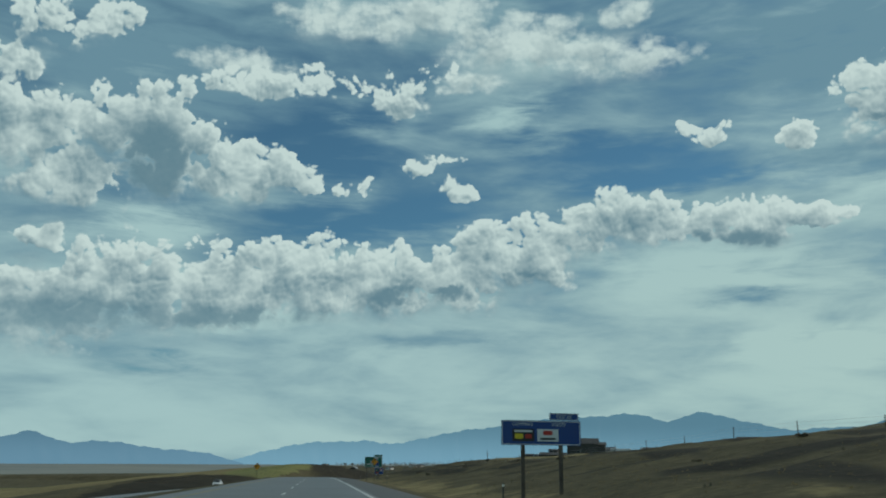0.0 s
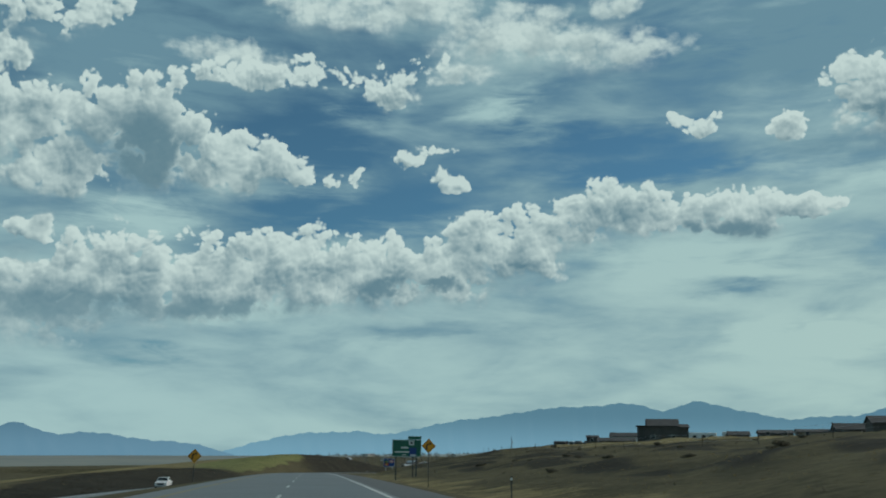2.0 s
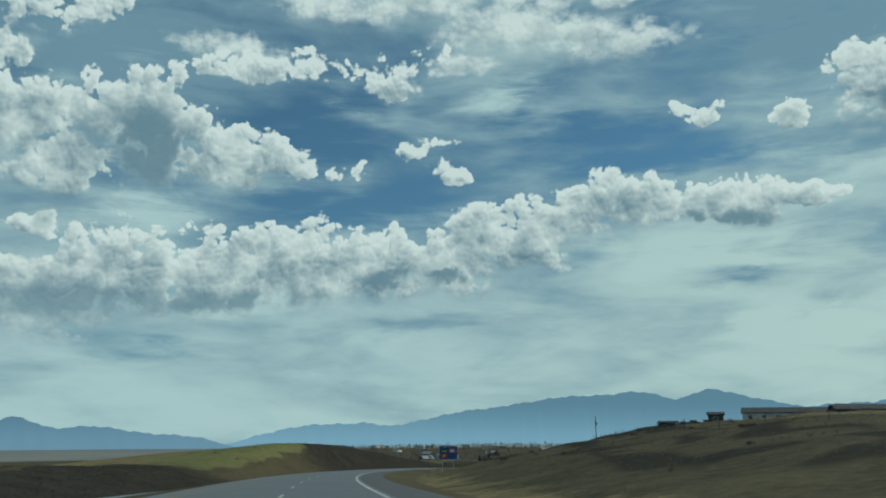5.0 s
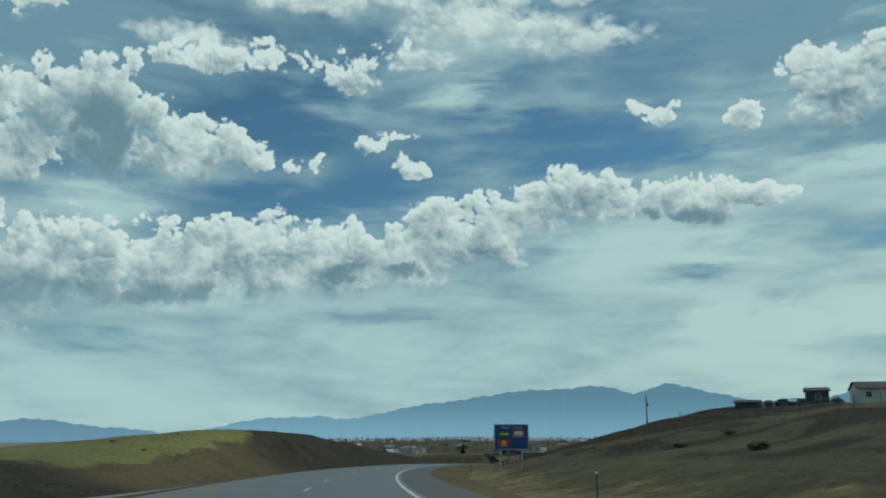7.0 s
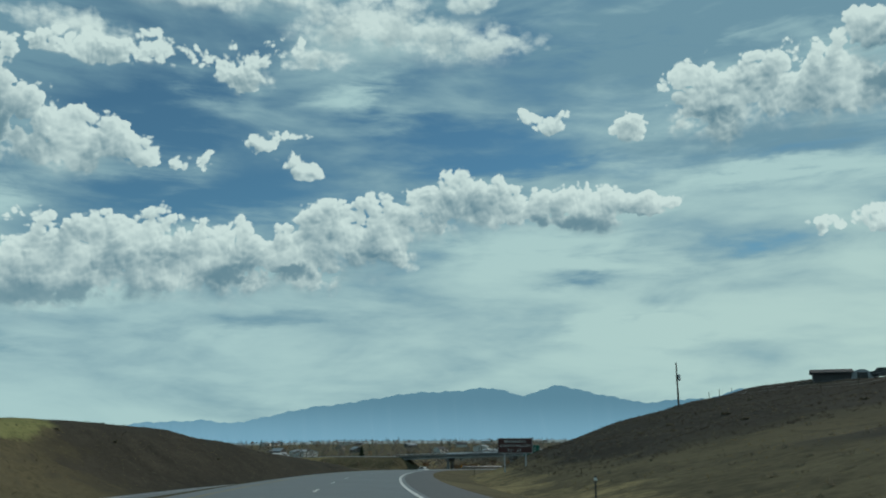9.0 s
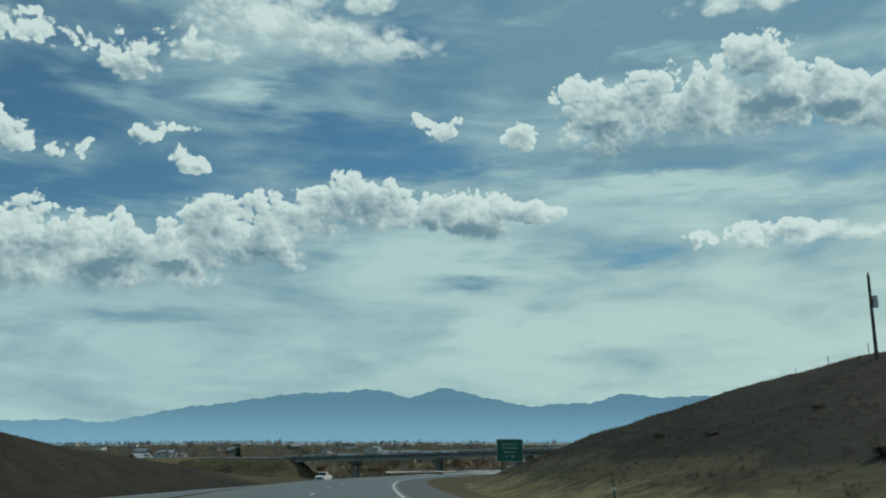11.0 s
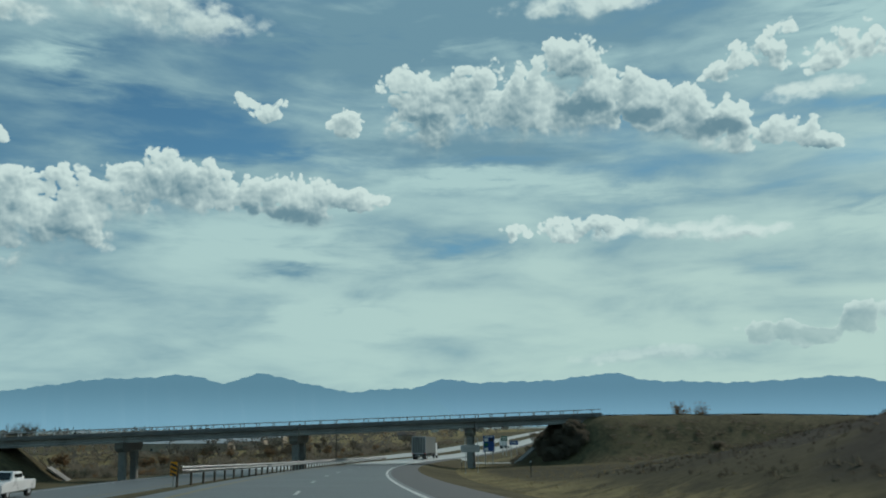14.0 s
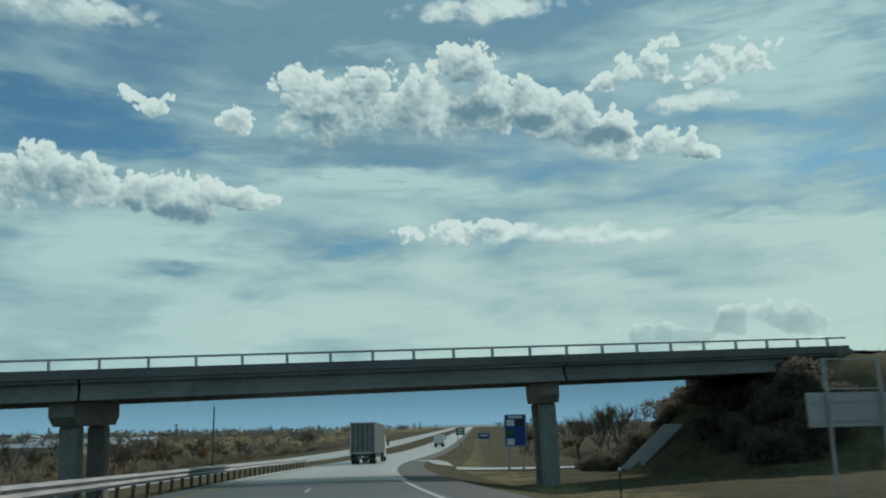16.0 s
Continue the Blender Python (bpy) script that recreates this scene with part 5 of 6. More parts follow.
def make_bare_tree(name, label, height, seed, leaves=None):
    rnd = random.Random(seed)
    wood, twigs = bmesh.new(), bmesh.new()
    for k in range(rnd.randint(1, 3)):
        limb(wood, (rnd.uniform(-0.2, 0.2), rnd.uniform(-0.2, 0.2), -0.3), Vector((rnd.uniform(-0.3, 0.3), rnd.uniform(-0.3, 0.3), 1)).normalized(), height * 0.34, height * 0.014, 3, rnd, twigs)
    ends = [v.co.copy() for v in twigs.verts]
    for c in ends[::2]:
        for k in range(2):
            w = Vector((rnd.uniform(-1, 1), rnd.uniform(-1, 1), rnd.uniform(-0.4, 1))).normalized() * rnd.uniform(0.25, 0.6)
            add_tube(twigs, c, c + w, 0.012, 0.004, 3, caps=False)
    top = base(name, Matrix.Identity(4), label, "tree", "bare trees")
    part("trunk", wood, BARK, top, "dark bark trunk and limbs")
    crown = part("crown", twigs, TWIGS, top, "bare brown twigs")
    if leaves:
        lv = bmesh.new()
        for c in ends[::3]:
            for k in range(3):
                o = c + Vector((rnd.uniform(-0.4, 0.4), rnd.uniform(-0.4, 0.4), rnd.uniform(-0.3, 0.3)))
                a = Vector((rnd.uniform(-1, 1), rnd.uniform(-1, 1), rnd.uniform(-1, 1))).normalized() * 0.14
                b = a.cross(Vector((rnd.uniform(-1, 1), rnd.uniform(-1, 1), 0.4))).normalized() * 0.11
                lv.faces.new([lv.verts.new(o + t) for t in (a, b, -a, -b)])
        part("leaves", lv, leaves, crown, "thin rusty leaves")
    return top


def make_conifer(name, label, height, seed):
    rnd = random.Random(seed)
    top = base(name, Matrix.Identity(4), label, "tree", "conifers")
    part("trunk", tube((0, 0, -0.3), (0, 0, height * 0.95), height * 0.02, height * 0.004, 8), BARK, top)
    bm = bmesh.new()
    z = height * 0.08
    while z < height:
        reach = height * 0.24 * (1 - z / height) ** 0.85 + 0.06
        n = max(5, int(11 * (1 - z / height)) + 4)
        for k in range(n):
            a = rnd.uniform(0, 6.283)
            r = reach * rnd.uniform(0.65, 1.15)
            o = Vector((math.cos(a), math.sin(a), 0))
            side = Vector((-o.y, o.x, 0))
            root, tip = Vector((0, 0, z + 0.2)), o * r + Vector((0, 0, z - r * 0.25))
            mid = (root + tip) / 2 + Vector((0, 0, 0.10))
            wd = r * 0.45
            v = [bm.verts.new(c) for c in (root, mid + side * wd - Vector((0, 0, wd * 0.9)), tip - Vector((0, 0, r * 0.2)), mid - side * wd - Vector((0, 0, wd * 0.9)), mid + Vector((0, 0, -wd * 0.9)))]
            bm.faces.new((v[0], v[1], v[2], v[3]))
            bm.faces.new((v[0], v[4], v[2]))
        z += height * 0.035
    part("crown", bm, NEEDLES, top, "dark green needles")
    return top


def clump(verts, faces, c, size, flat, rnd, blades, width=0.16):
    """A tuft of crossing leaf blades, added to plain lists."""
    for k in range(blades):
        a, t = rnd.uniform(0, 6.283), rnd.uniform(0.2, 1.25)
        w = Vector((math.cos(a) * math.cos(t), math.sin(a) * math.cos(t), math.sin(t) * flat))
        s = Vector((-math.sin(a), math.cos(a), rnd.uniform(-0.3, 0.3))) * size * width
        o = c + Vector((rnd.uniform(-1, 1), rnd.uniform(-1, 1), 0)) * size * 0.35
        tip = o + w * size * rnd.uniform(0.6, 1.1)
        n = len(verts)
        mid = (o + tip) / 2
        verts += [tuple(o), tuple(mid + s), tuple(tip), tuple(mid - s)]
        faces.append((n, n + 1, n + 2, n + 3))


def stuff(name, verts, faces, material, label, category):
    me = bpy.data.meshes.new(name)
    me.from_pydata(verts, [], faces)
    me.materials.append(material)
    return tagged(new(name, me), label, category, kind="stuff")


def scatter(name, label, category, material, spots, size, blades, flat, seed, width=0.07):
    """Tufts at (s, d) ranges along the road: spots are s0, s1, d0, d1, count."""
    rnd = random.Random(seed)
    pts = []
    for s0, s1, d0, d1, count in spots:
        for k in range(count):
            pts.append((rnd.uniform(s0, s1), rnd.uniform(d0, d1)))
    world = [on_road(s, d)[0] for s, d in pts]
    zs = ground_z([p.x for p in world], [p.y for p in world])
    verts, faces = [], []
    for p, z in zip(world, zs):
        k = rnd.uniform(0.6, 1.4)
        clump(verts, faces, Vector((p.x, p.y, z - 0.05)), size * k, flat, rnd, blades, width)
    return stuff(name, verts, faces, material, label, category)


scatter("dry_grass", "straw-coloured dry grass on the slopes", "grass", STRAW,
        ((0, 370, 6, 26, 8000), (370, 560, 6, 11, 2500), (370, 545, 12, 60, 1200), (0, 330, 26, 70, 4000), (330, 580, -62, -33, 7000), (60, 330, -70, -44, 9000), (480, 640, -16, -8, 1500), (540, 640, 8, 40, 5000)), 0.17, 4, 1.0, 21)

scatter("low_brush", "low dark brush in patches on the slopes", "brush", SAGE,
        ((385, 545, 12, 44, 1500), (20, 200, 14, 60, 260), (200, 380, 14, 50, 260), (390, 560, -58, -34, 700), (330, 400, 12, 30, 200)), 0.34, 9, 0.7, 22)

scatter("dark_brush", "dark brown dead brush covering the cut slopes", "brush", BRUSH_DARK,
        ((370, 545, 12, 70, 17000), (330, 520, -50, -33, 1500), (150, 330, 24, 60, 900)), 0.24, 9, 0.9, 23, 0.05)
scatter("dark_brush", "dark dead brush covering the mound beyond the oncoming lanes", "brush", BRUSH_DARK,
        ((200, 350, -54, -31, 5200),), 0.34, 8, 0.6, 24)


def make_bush(name, label, size, seed, material, group, dense=1.0):
    rnd = random.Random(seed)
    bm = bmesh.new()
    lobes = [(Vector((rnd.uniform(-0.5, 0.5), rnd.uniform(-0.5, 0.5), rnd.uniform(0.25, 0.6))) * size, size * rnd.uniform(0.3, 0.5)) for k in range(6)]
    for c, r in lobes:
        for k in range(int(70 * dense)):
            w = Vector((rnd.gauss(0, 1), rnd.gauss(0, 1), rnd.gauss(0.25, 0.9))).normalized()
            o = c + w * r * rnd.uniform(0.55, 1.1)
            o.z = max(o.z, 0.02)
            a = (w + Vector((rnd.uniform(-1, 1), rnd.uniform(-1, 1), rnd.uniform(-1, 1))) * 0.7).normalized() * size * 0.13 / dense ** 0.6
            b = a.cross(Vector((rnd.uniform(-1, 1), rnd.uniform(-1, 1), rnd.uniform(-1, 1)))).normalized() * size * 0.07 / dense ** 0.6
            bm.faces.new([bm.verts.new(o + t) for t in (-a, b, a, -b)])
    stems = bmesh.new()
    for c, r in lobes:
        add_tube(stems, (0, 0, -0.15), c, size * 0.025, size * 0.012, 5, caps=False)
    top = base(name, Matrix.Identity(4), label, "bush", group)
    part("stems", stems, BARK, top)
    part("foliage", bm, material, top)
    return top


def plant(ob, spots, rnd, lo=0.8, hi=1.25, squat=1.0):
    """Copies of a plant at x, y; the first spot takes the plant itself."""
    for k, (x, y) in enumerate(spots):
        sc = rnd.uniform(lo, hi)
        m = Matrix.Translation((x, y, gz(x, y) - 0.05)) @ Matrix.Rotation(rnd.uniform(0, 6.28), 4, "Z")
        o = ob if k == 0 else copy_thing(ob, m)
        o.matrix_basis = m @ Matrix.Diagonal((sc, sc, sc * squat * rnd.uniform(0.85, 1.1), 1))


def along(rnd, n, s0, s1, d0, d1):
    out = []
    for k in range(n):
        p, h = on_road(rnd.uniform(s0, s1), rnd.uniform(d0, d1))
        out.append((p.x, p.y))
    return out


rnd = random.Random(5)
for k in range(3):
    b = make_bush("sagebrush", "low dark grey-green sagebrush on dry grass", 1.0 + 0.25 * k, 40 + k, SAGE, "sagebrush")
    plant(b, along(rnd, 12, 50, 190, 16, 50) + along(rnd, 8, 200, 330, 18, 50) + along(rnd, 7, 380, 540, 14, 44) + along(rnd, 4, 380, 540, -55, -34), rnd, 0.25, 0.6, 0.6)


def beside_bridge(u, v):
    p = bridge_at(u, v, 0)
    return p.x, p.y


for k in range(3):
    b = make_bush("bank_bush", "dense dark bush on the overpass embankment", 1.7 + 0.3 * k, 60 + k, BANK_BRUSH, "embankment bushes", 4.5)
    plant(b, [beside_bridge(rnd.uniform(2.8, 7.0), rnd.uniform(-4.5, -0.3)) for q in range(11)] + [beside_bridge(rnd.uniform(3.0, 7.5), rnd.uniform(-5, 4)) for q in range(9)] + [beside_bridge(rnd.uniform(2.6, 4.4), rnd.uniform(3.5, 9)) for q in range(5)] + [beside_bridge(rnd.uniform(2.5, 7), rnd.uniform(9.8, 20)) for q in range(12)]
          + [beside_bridge(rnd.uniform(-60, -9), rnd.uniform(-18, -9)) for q in range(10)], rnd, 0.4, 0.85)

shade = make_bare_tree("bare_tree", "leafless grey-brown tree in rough grass", 8.0, 3)
cotton = make_bare_tree("bare_tree", "tall leafless cottonwood in rough grass", 10.5, 8)
rusty = make_bare_tree("bare_tree", "small tree with thin rusty autumn leaves", 6.0, 15, RUST_LEAVES)


def ahead(x0, x1, y0, y1, n):
    return [(rnd.uniform(x0, x1), rnd.uniform(y0, y1)) for k in range(n)]


def clear(spots, lo=16.0):
    """Only spots off both carriageways and the overpass."""
    keep = []
    s, d = road_coords([p[0] for p in spots], [p[1] for p in spots])
    for q, (p, ss, dd) in enumerate(zip(spots, s, d)):
        w = Vector((p[0], p[1], 0)) - BRIDGE_FOOT
        if (dd < -36 or dd > lo) and not -6 < w.dot(BRIDGE_V) < BRIDGE_W + 6:
            keep.append(p)
    return keep


plant(shade, [(67.2, 677.6), (73.6, 691.3)] + clear(along(rnd, 60, 610, 900, -150, -38) + along(rnd, 12, 640, 760, 22, 70)), rnd, 0.6, 1.15)
plant(cotton, [(128.6, 651.8), (125.0, 644.0)] + clear(along(rnd, 26, 630, 900, -150, -42) + along(rnd, 6, 655, 720, 24, 48)), rnd, 0.6, 1.05)
plant(rusty, clear(along(rnd, 40, 610, 820, -120, -37) + along(rnd, 10, 625, 760, 16, 60)), rnd, 0.6, 1.15)


poplar = make_bare_tree("bare_tree", "tall round-crowned bare tree beyond the overpass road", 16.0, 21, RUST_LEAVES)
plant(poplar, [(163.2, 651.0)], rnd, 1.4, 1.45)


def thicket(name, label, material, spots, size, blades, seed):
    r = random.Random(seed)
    zs = ground_z([p[0] for p in spots], [p[1] for p in spots])
    verts, faces = [], []
    for (x, y), z in zip(spots, zs):
        k = size * r.uniform(0.5, 1.3)
        for q in range(4):
            c = Vector((x + r.uniform(-1, 1) * k * 0.5, y + r.uniform(-1, 1) * k * 0.5, z + k * r.uniform(0.0, 0.45)))
            clump(verts, faces, c, k * 0.5, 0.9, r, blades, 0.03)
    stuff(name, verts, faces, material, label, "thicket")


thicket("willow_thicket", "brown leafless willow thicket beside the highway", TWIGS, clear(along(rnd, 1700, 600, 960, -200, -37) + along(rnd, 260, 640, 900, 24, 110)), 2.8, 46, 71)
thicket("olive_brush", "olive-green brush among the willows", SAGE, clear(along(rnd, 230, 600, 860, -170, -37) + along(rnd, 60, 630, 800, 20, 80)), 2.4, 46, 73)
thicket("bank_brush", "low brown dead brush on the overpass embankments", BANK_BRUSH,
        [beside_bridge(rnd.uniform(-75, 1), rnd.uniform(-17, -3.2)) for k in range(380)] + [beside_bridge(rnd.uniform(76, 120), rnd.uniform(-16, -3.2)) for k in range(300)], 0.9, 26, 74)
thicket("autumn_brush", "rust-coloured brush among the willows", RUST_LEAVES, clear(along(rnd, 170, 600, 820, -170, -36) + along(rnd, 70, 620, 800, 18, 80)), 2.0, 40, 72)

fir = make_conifer("conifer", "tall dark conifer at the edge of town", 19.0, 4)
plant(fir, [(18.5, 887.6)], random.Random(3), 0.9, 0.92)
small_fir = make_conifer("conifer", "smaller dark conifer beside a tall one", 9.0, 6)
plant(small_fir, [(10.5, 884.0), (13.5, 891.0), (23.0, 889.0)], random.Random(3), 0.75, 1.0)

# ---- houses and sheds ----


def make_house(name, label, x, y, heading, w, dp, eaves, ridge, wall, roof, windows=3, group="", category="house", wing=None, low=None):
    """A gabled house, its ridge along local x, with door and windows on the side that faces the road."""
    z = gz(x, y) if low is None else low
    m = Matrix.Translation((x, y, z)) @ Matrix.Rotation(-radians(heading), 4, "Z")
    top = base(name, m, label, category, group)
    body = prism(((-dp / 2, -0.6), (dp / 2, -0.6), (dp / 2, eaves), (0, ridge - 0.15), (-dp / 2, eaves)), -w / 2, w / 2)
    turn = Matrix.Rotation(radians(90), 4, "Z")
    part("wall", body, wall, top, m=turn)
    o = 0.35
    k = (ridge - eaves) / (dp / 2)
    rf = prism(((-dp / 2 - o, eaves - o * k), (0, ridge), (dp / 2 + o, eaves - o * k), (dp / 2 + o, eaves - o * k + 0.18), (0, ridge + 0.2), (-dp / 2 - o, eaves - o * k + 0.18)), -w / 2 - o, w / 2 + o)
    part("roof", rf, roof, top, m=turn)
    for q in range(windows):
        cx = -w / 2 + w * (q + 0.5) / windows
        if q == windows // 2 and windows > 2:
            part("door", box(cx - 0.45, cx + 0.45, -dp / 2 - 0.03, -dp / 2 + 0.02, 0.0, 2.05), WOOD, top)
            continue
        win = part("window", box(cx - 0.6, cx + 0.6, -dp / 2 - 0.05, -dp / 2 + 0.02, 0.95, 2.1), WALL_PALE, top, "white window frame")
        part("pane", box(cx - 0.52, cx + 0.52, -dp / 2 - 0.06, -dp / 2 - 0.045, 1.03, 2.02), GLASS_DARK, win)
    if wing:
        wx, ww, wh = wing
        part("wing", box(wx - ww / 2, wx + ww / 2, -dp / 2 + 0.5, dp / 2 - 0.5, -0.6, wh), wall, top, "lower wing")
        part("wing_roof", box(wx - ww / 2 - 0.3, wx + ww / 2 + 0.3, -dp / 2 + 0.2, dp / 2 - 0.2, wh + 0.002, wh + 0.2), roof, top)
    return top


house = make_house("farmhouse", "dark two-storey house with lower wings on the rise", 49.6, 295.0, 12, 7.6, 8.5, 4.3, 6.0, WALL_DARK, ROOF_DARK, 3, wing=(-5.0, 2.6, 4.2))
part("wing", box(3.7, 6.3, -3.7, 3.7, -0.6, 4.0), WALL_DARK, house, "lower wing")
part("wing_roof", prism(((-4.2, 3.9), (4.2, 3.9), (4.2, 4.05), (0, 4.9), (-4.2, 4.05)), 3.6, 6.6), ROOF_DARK, house, m=Matrix.Rotation(radians(90), 4, "Z") @ Matrix.Scale(-1, 4, (0, 1, 0)))
make_house("shed", "long low dark shed beside the house", 40.0, 306.0, 12, 9.5, 5.0, 1.9, 2.6, WALL_DARK, ROOF_DARK, 2, category="shed")
for x, y, w, dp, e, r, wl, rf, lab in ((76.5, 315, 5.5, 5, 1.9, 2.8, WALL_DARK, ROOF_DARK, "small dark shed on the rise"),
                                       (87, 315, 9, 6, 1.6, 2.4, WALL_DARK, ROOF_DARK, "low dark outbuilding on the rise"),
                                       (98, 314, 10, 6, 1.9, 2.6, WALL_TAN, ROOF_DARK, "low tan outbuilding with dark roof on the rise"),
                                       (106, 309, 9, 7, 2.4, 4.0, WALL_DARK, ROOF_DARK, "dark gabled house on the rise"),
                                       (104, 276, 18, 8, 2.8, 4.4, WALL_DARK, ROOF_DARK, "long dark building on the rise")):
    make_house("outbuilding", lab, x, y, 15, w, dp, e, r, wl, rf, 2, "outbuildings on the rise", "outbuilding")
make_house("long_house", "long pale single-storey building with dark roof on the hilltop", 73.0, 419.0, 18, 22, 9, 2.7, 4.1, WALL_PALE, ROOF_DARK, 6)
make_house("shed", "boxy dark shed on the hilltop", 55.3, 424.0, 20, 4.2, 4.0, 2.6, 3.2, WALL_DARK, ROOF_DARK, 1, category="shed")


def make_quonset(x, y, r, length, label):
    m = Matrix.Translation((x, y, gz(x, y) - 0.1)) @ Matrix.Rotation(-radians(20), 4, "Z")
    top = base("arched_shed", m, label, "shed", "arched sheds")
    pts = [(r * math.cos(math.pi * k / 14), r * math.sin(math.pi * k / 14)) for k in range(15)]
    part("shell", prism(pts, 0, length), ROOF_METAL, top, "arched metal shell")
    part("door", box(-r * 0.45, r * 0.45, -0.05, -0.002, 0.0, r * 0.7), WALL_DARK, top)


make_quonset(47.5, 430.0, 1.6, 5, "small arched metal shed on the hilltop")
make_quonset(59.3, 423.5, 1.6, 5, "narrow arched metal shed on the hilltop")


def make_camper(x, y, heading, label):
    m = Matrix.Translation((x, y, gz(x, y))) @ Matrix.Rotation(-radians(heading), 4, "Z")
    top = base("camper_trailer", m, label, "trailer", "campers")
    body = part("body", box(-3.6, 3.6, -1.2, 1.2, 0.55, 3.0, bevel=0.18), WHITE_SKIN, top, "white body")
    for wx in (-2.2, 0.2, 2.2):
        part("window", box(wx - 0.5, wx + 0.5, -1.22, -1.195, 1.6, 2.3, bevel=0.01), GLASS_DARK, body)
    part("door", box(1.0, 1.6, -1.22, -1.195, 0.7, 2.4), WALL_PALE, body)
    part("drawbar", box(-5.0, -3.6, -0.1, 0.1, 0.5, 0.62), DARK_STEEL, top)
    for wx in (-0.5, 0.5):
        for wy in (-1.05, 1.05):
            part("wheel", tube((wx, wy - 0.12, 0.38), (wx, wy + 0.12, 0.38), 0.38, 0.38, 16), RUBBER, top)


make_camper(63.5, 306.0, 14, "white camper trailer parked on the rise")
make_camper(77.0, 318.5, 30, "pale camper trailer parked between sheds")


def make_parked_car(x, y, heading, label):
    m = Matrix.Translation((x, y, gz(x, y))) @ Matrix.Rotation(-radians(heading), 4, "Z")
    top = base("parked_car", m, label, "car", "parked cars")
    outline = ((-2.2, 0.35), (-2.2, 0.95), (-1.5, 1.0), (-1.0, 1.5), (0.7, 1.5), (1.2, 1.0), (2.1, 0.9), (2.2, 0.35))
    body = part("body", prism(outline, -0.85, 0.85), DARK_STEEL, top, "dark body")
    part("side_window", box(-0.9, 0.7, -0.86, -0.85, 1.02, 1.4), GLASS_DARK, body)
    for wx in (-1.35, 1.35):
        for wy in (-0.75, 0.75):
            part("wheel", tube((wx, wy - 0.12, 0.33), (wx, wy + 0.12, 0.33), 0.33, 0.33, 14), RUBBER, top)


make_parked_car(50.6, 429.0, 40, "dark car parked on the hilltop")
make_parked_car(53.6, 427.5, 110, "dark car parked beside the hilltop sheds")


def make_utility_pole(x, y, tall, heading, label, box_on=True):
    m = Matrix.Translation((x, y, gz(x, y))) @ Matrix.Rotation(-radians(heading), 4, "Z")
    top = base("utility_pole", m, label, "utility pole", "utility poles")
    part("pole", tube((0, 0, -0.5), (0, 0, tall), 0.15, 0.10, 12), WOOD, top)
    if box_on:
        part("transformer", tube((0.32, 0, tall - 2.6), (0.32, 0, tall - 1.7), 0.2, 0.2, 14), STEEL, top, "grey transformer can")
        part("bracket", box(0.08, 0.2, -0.04, 0.04, tall - 2.3, tall - 2.0), DARK_STEEL, top)
    part("insulator", tube((0, 0, tall), (0, 0, tall + 0.16), 0.05, 0.03, 8), CONCRETE, top)
    return top


PT = 1.92
make_utility_pole(23.8, 440.75, PT - gz(23.8, 440.75), 30, "weathered wooden utility pole with transformer on the hill")
make_utility_pole(83.5, 684.0, -14.0 - gz(83.5, 684.0), 30, "wooden utility pole beyond the overpass", False)
make_utility_pole(77.3, 690.0, -18.7 - gz(77.3, 690.0), 30, "wooden utility pole among willows", False)
make_utility_pole(140.0, 560.0, 9.0, 30, "wooden utility pole on the flat", False)


def make_fence(name, label, s0, s1, d, gap, tall=1.15):
    p0, h = on_road(s0, d)
    p0.z = gz(p0.x, p0.y)
    top = base(name, Matrix.Translation(p0), label, "fence")
    heads = []
    n = int((s1 - s0) / gap)
    first = None
    for k in range(n + 1):
        p, h = on_road(s0 + k * gap, d)
        p.z = gz(p.x, p.y)
        mm = Matrix.Translation(p - p0) @ Matrix.Rotation(-h, 4, "Z")
        if first is None:
            first = part("post", tube((0, 0, -0.3), (0, 0, tall), 0.042, 0.036, 8), WOOD, top, "weathered wooden post")
            o = first
        else:
            o = new("post", first.data)
            o.parent = top
        o.matrix_basis = mm @ Matrix.Rotation(radians(random.uniform(-4, 4)), 4, "Y")
        heads.append(p - p0)
    for z in (0.45, 0.75, 1.05):
        w = bmesh.new()
        for a, b in zip(heads, heads[1:]):
            add_tube(w, a + Vector((0, 0, z)), b + Vector((0, 0, z)), 0.006, 0.006, 3, caps=False)
        part("wire", w, STEEL, top)


make_fence("wire_fence", "wooden post and wire fence beside the highway", 10, 345, 38, 11.0)
make_fence("wire_fence", "wooden post and wire fence on the brow of the hill", 330, 505, 46, 9.5)

# ---- town in the valley ----
rt = random.Random(31)
town = []
while len(town) < 46:
    a, r = radians(rt.uniform(-14, 62)), rt.uniform(430, 1500)
    x, y = 20 + r * math.sin(a), 540 + r * math.cos(a)
    s, d = road_coords(x, y)
    if abs(d[0] + 10) > 70:
        town.append((x, y))
kinds = [make_house("town_house", lab, town[k][0], town[k][1], rt.uniform(0, 360), w, dp, e, r, wl, rf, 3, "houses of the town")
         for k, (w, dp, e, r, wl, rf, lab) in enumerate(((14, 9, 3.2, 5.4, WALL_PALE, ROOF_DARK, "white house with dark roof in the valley town"),
                                                         (12, 9, 3.0, 5.2, WALL_TAN, ROOF_DARK, "tan house with dark roof in the valley town"),
                                                         (26, 14, 4.5, 6.0, WALL_PALE, ROOF_METAL, "long pale shed with metal roof in the valley town"),
                                                         (13, 9, 3.2, 5.8, WALL_DARK, ROOF_METAL, "dark house with metal roof in the valley town")))]
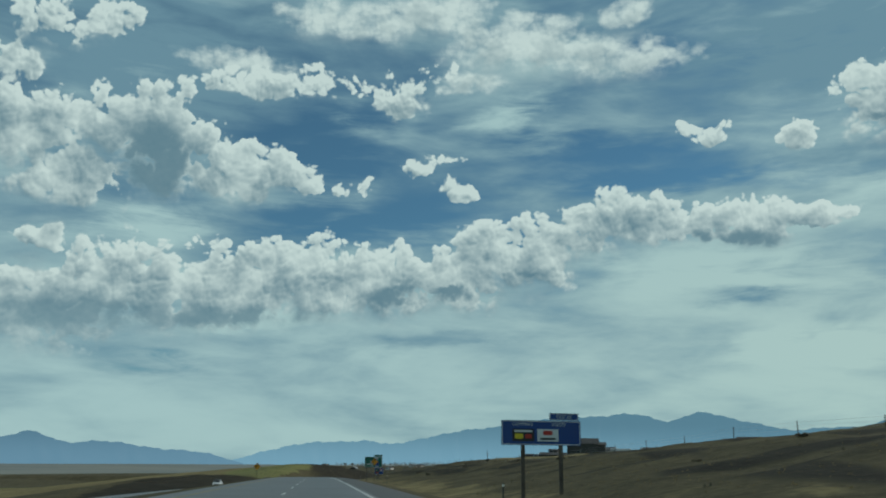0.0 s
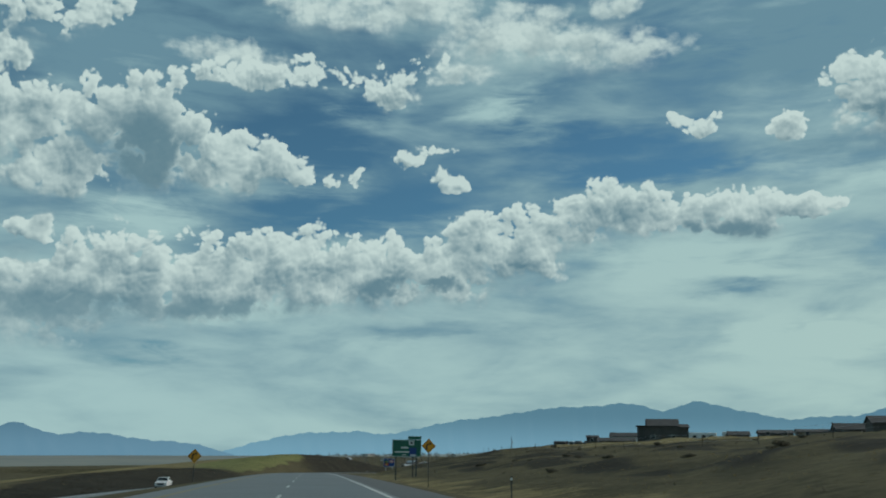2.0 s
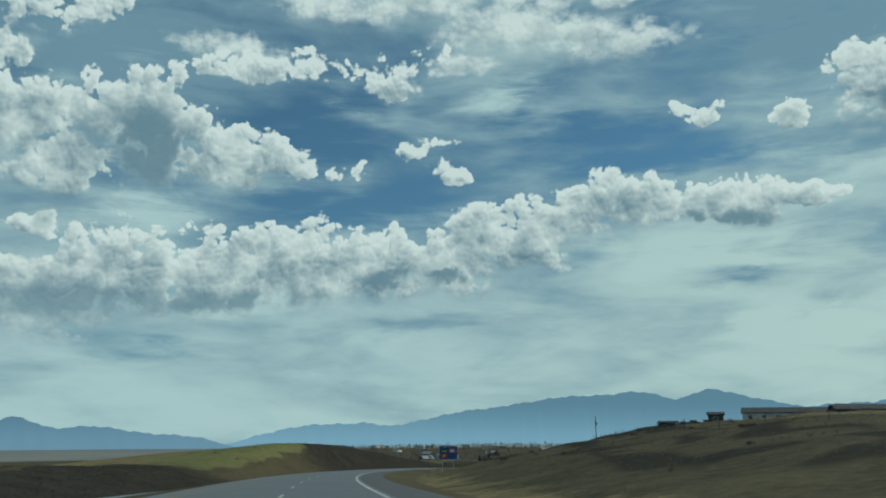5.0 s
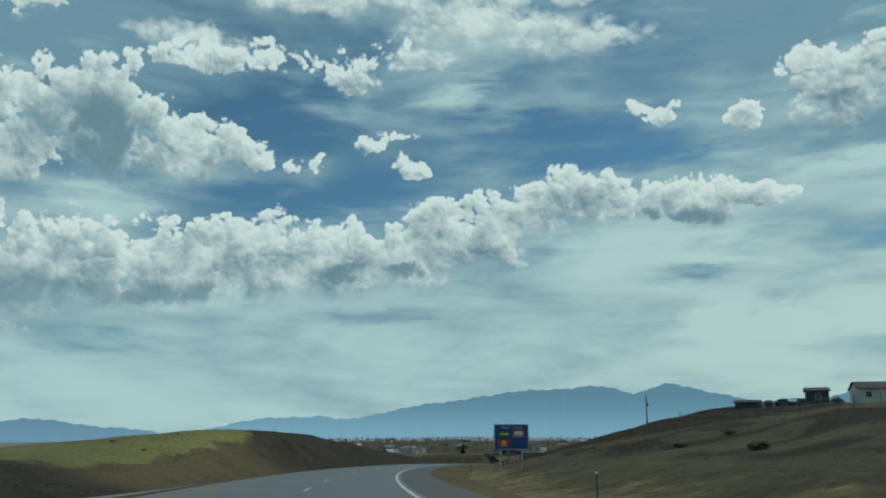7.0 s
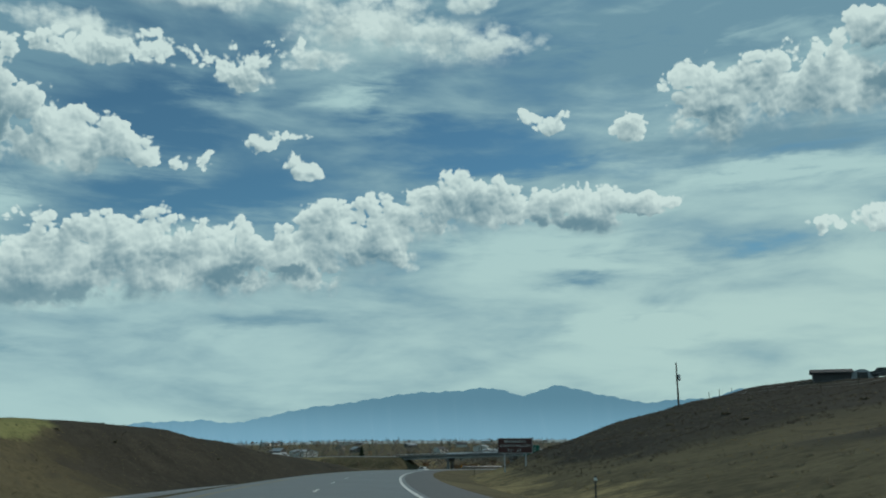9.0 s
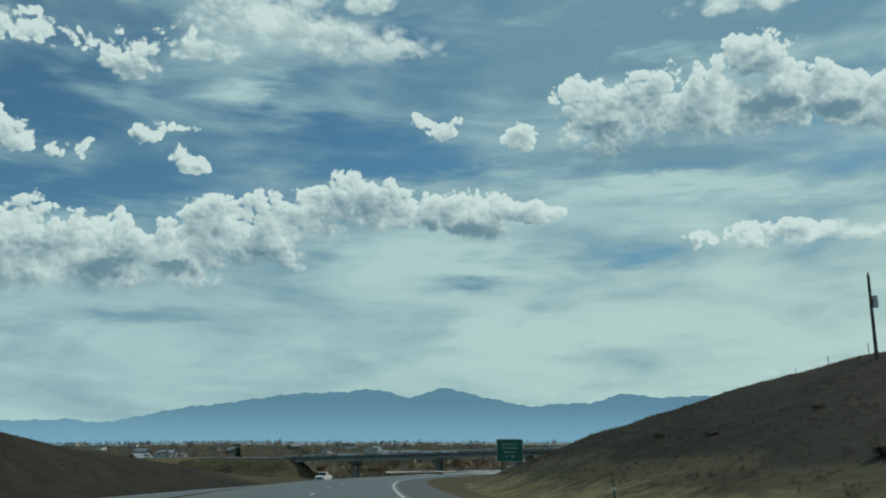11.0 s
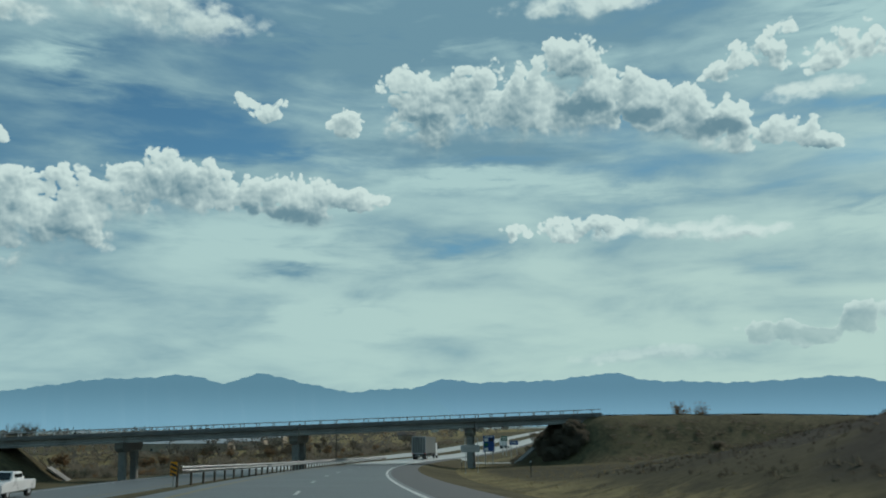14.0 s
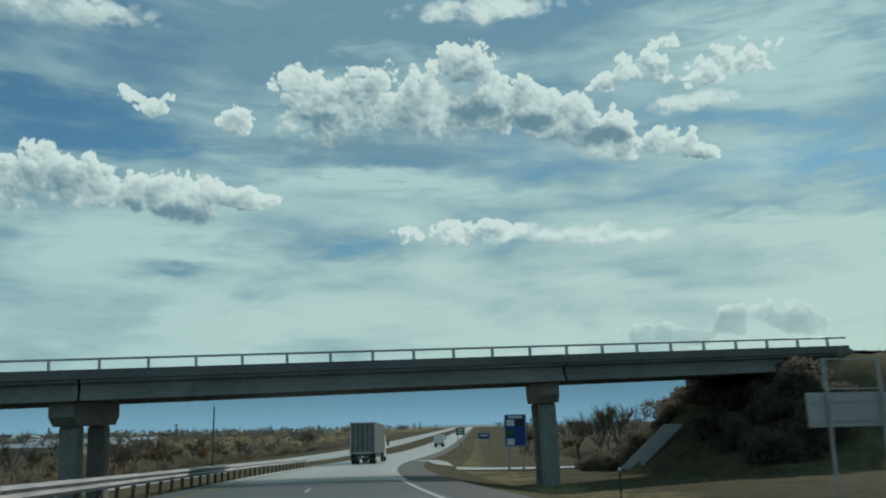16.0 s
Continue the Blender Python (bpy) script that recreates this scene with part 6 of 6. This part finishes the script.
for k, (x, y) in enumerate(town[4:]):
    copy_thing(kinds[k % 4], Matrix.Translation((x, y, gz(x, y))) @ Matrix.Rotation(rt.uniform(0, 6.28), 4, "Z"))
make_house("shed", "low dark shed on the hilltop", 43.5, 431.5, 30, 5.0, 3.0, 1.2, 1.6, WALL_DARK, ROOF_DARK, 0, category="shed")
for x, y, w in ((102, 905, 46), (128, 921, 38), (160, 1010, 60)):
    make_house("warehouse", "long low warehouse with pale metal roof beyond the thickets", x, y, 30, w, 16, 4.2, 5.4, WALL_TAN, ROOF_METAL, 6, "warehouses", "warehouse")


def far_trees(name, label, material, n, lo, hi, tall, seed, slim):
    """Woods and garden trees of the valley: many small uneven crowns."""
    r = random.Random(seed)
    spots = []
    while len(spots) < n:
        a, q = radians(r.uniform(-10, 66)), lo + (hi - lo) * r.random() ** 1.3
        x, y = 20 + q * math.sin(a), 540 + q * math.cos(a)
        spots.append((x, y))
    s, d = road_coords([p[0] for p in spots], [p[1] for p in spots])
    zs = ground_z([p[0] for p in spots], [p[1] for p in spots])
    verts, faces = [], []
    for (x, y), dd, z in zip(spots, d, zs):
        if abs(dd + 11) < 42:
            continue
        h = tall * r.uniform(0.45, 1.3)
        lean = r.uniform(0.75, 1.3)
        for k in range(34):
            # small sprays filling an egg or a cone
            f = r.random() ** 0.8
            reach = h * (0.26 * (1 - f) + 0.02 if slim else lean * (0.12 + 0.30 * math.sin(0.35 + 2.6 * f))) * r.uniform(0.35, 1.0)
            a = r.uniform(0, 6.283)
            c = Vector((x + math.cos(a) * reach, y + math.sin(a) * reach, z + h * (0.08 + 0.92 * f)))
            u = Vector((r.uniform(-1, 1), r.uniform(-1, 1), r.uniform(-0.3, 1))).normalized() * h * r.uniform(0.06, 0.13)
            w = u.cross(Vector((r.uniform(-1, 1), r.uniform(-1, 1), r.uniform(-1, 1)))).normalized() * h * r.uniform(0.03, 0.07)
            m = len(verts)
            verts += [tuple(c - u), tuple(c - w), tuple(c + u), tuple(c + w)]
            faces.append((m, m + 1, m + 2, m + 3))
    stuff(name, verts, faces, material, label, "woods")


far_trees("valley_conifers", "dark conifers scattered through the valley town", HAZED_GREEN, 160, 600, 2600, 9.0, 91, True)
far_trees("valley_trees", "grey-brown bare trees of the valley town", FAR_TWIGS, 2300, 300, 2600, 6.5, 92, False)
far_trees("valley_green", "olive garden trees of the valley town", HAZED_GREEN, 620, 420, 2600, 6.0, 93, False)
far_trees("valley_autumn", "garden trees with thin rusty leaves in the valley town", RUST_LEAVES, 130, 380, 1800, 6.0, 94, False)
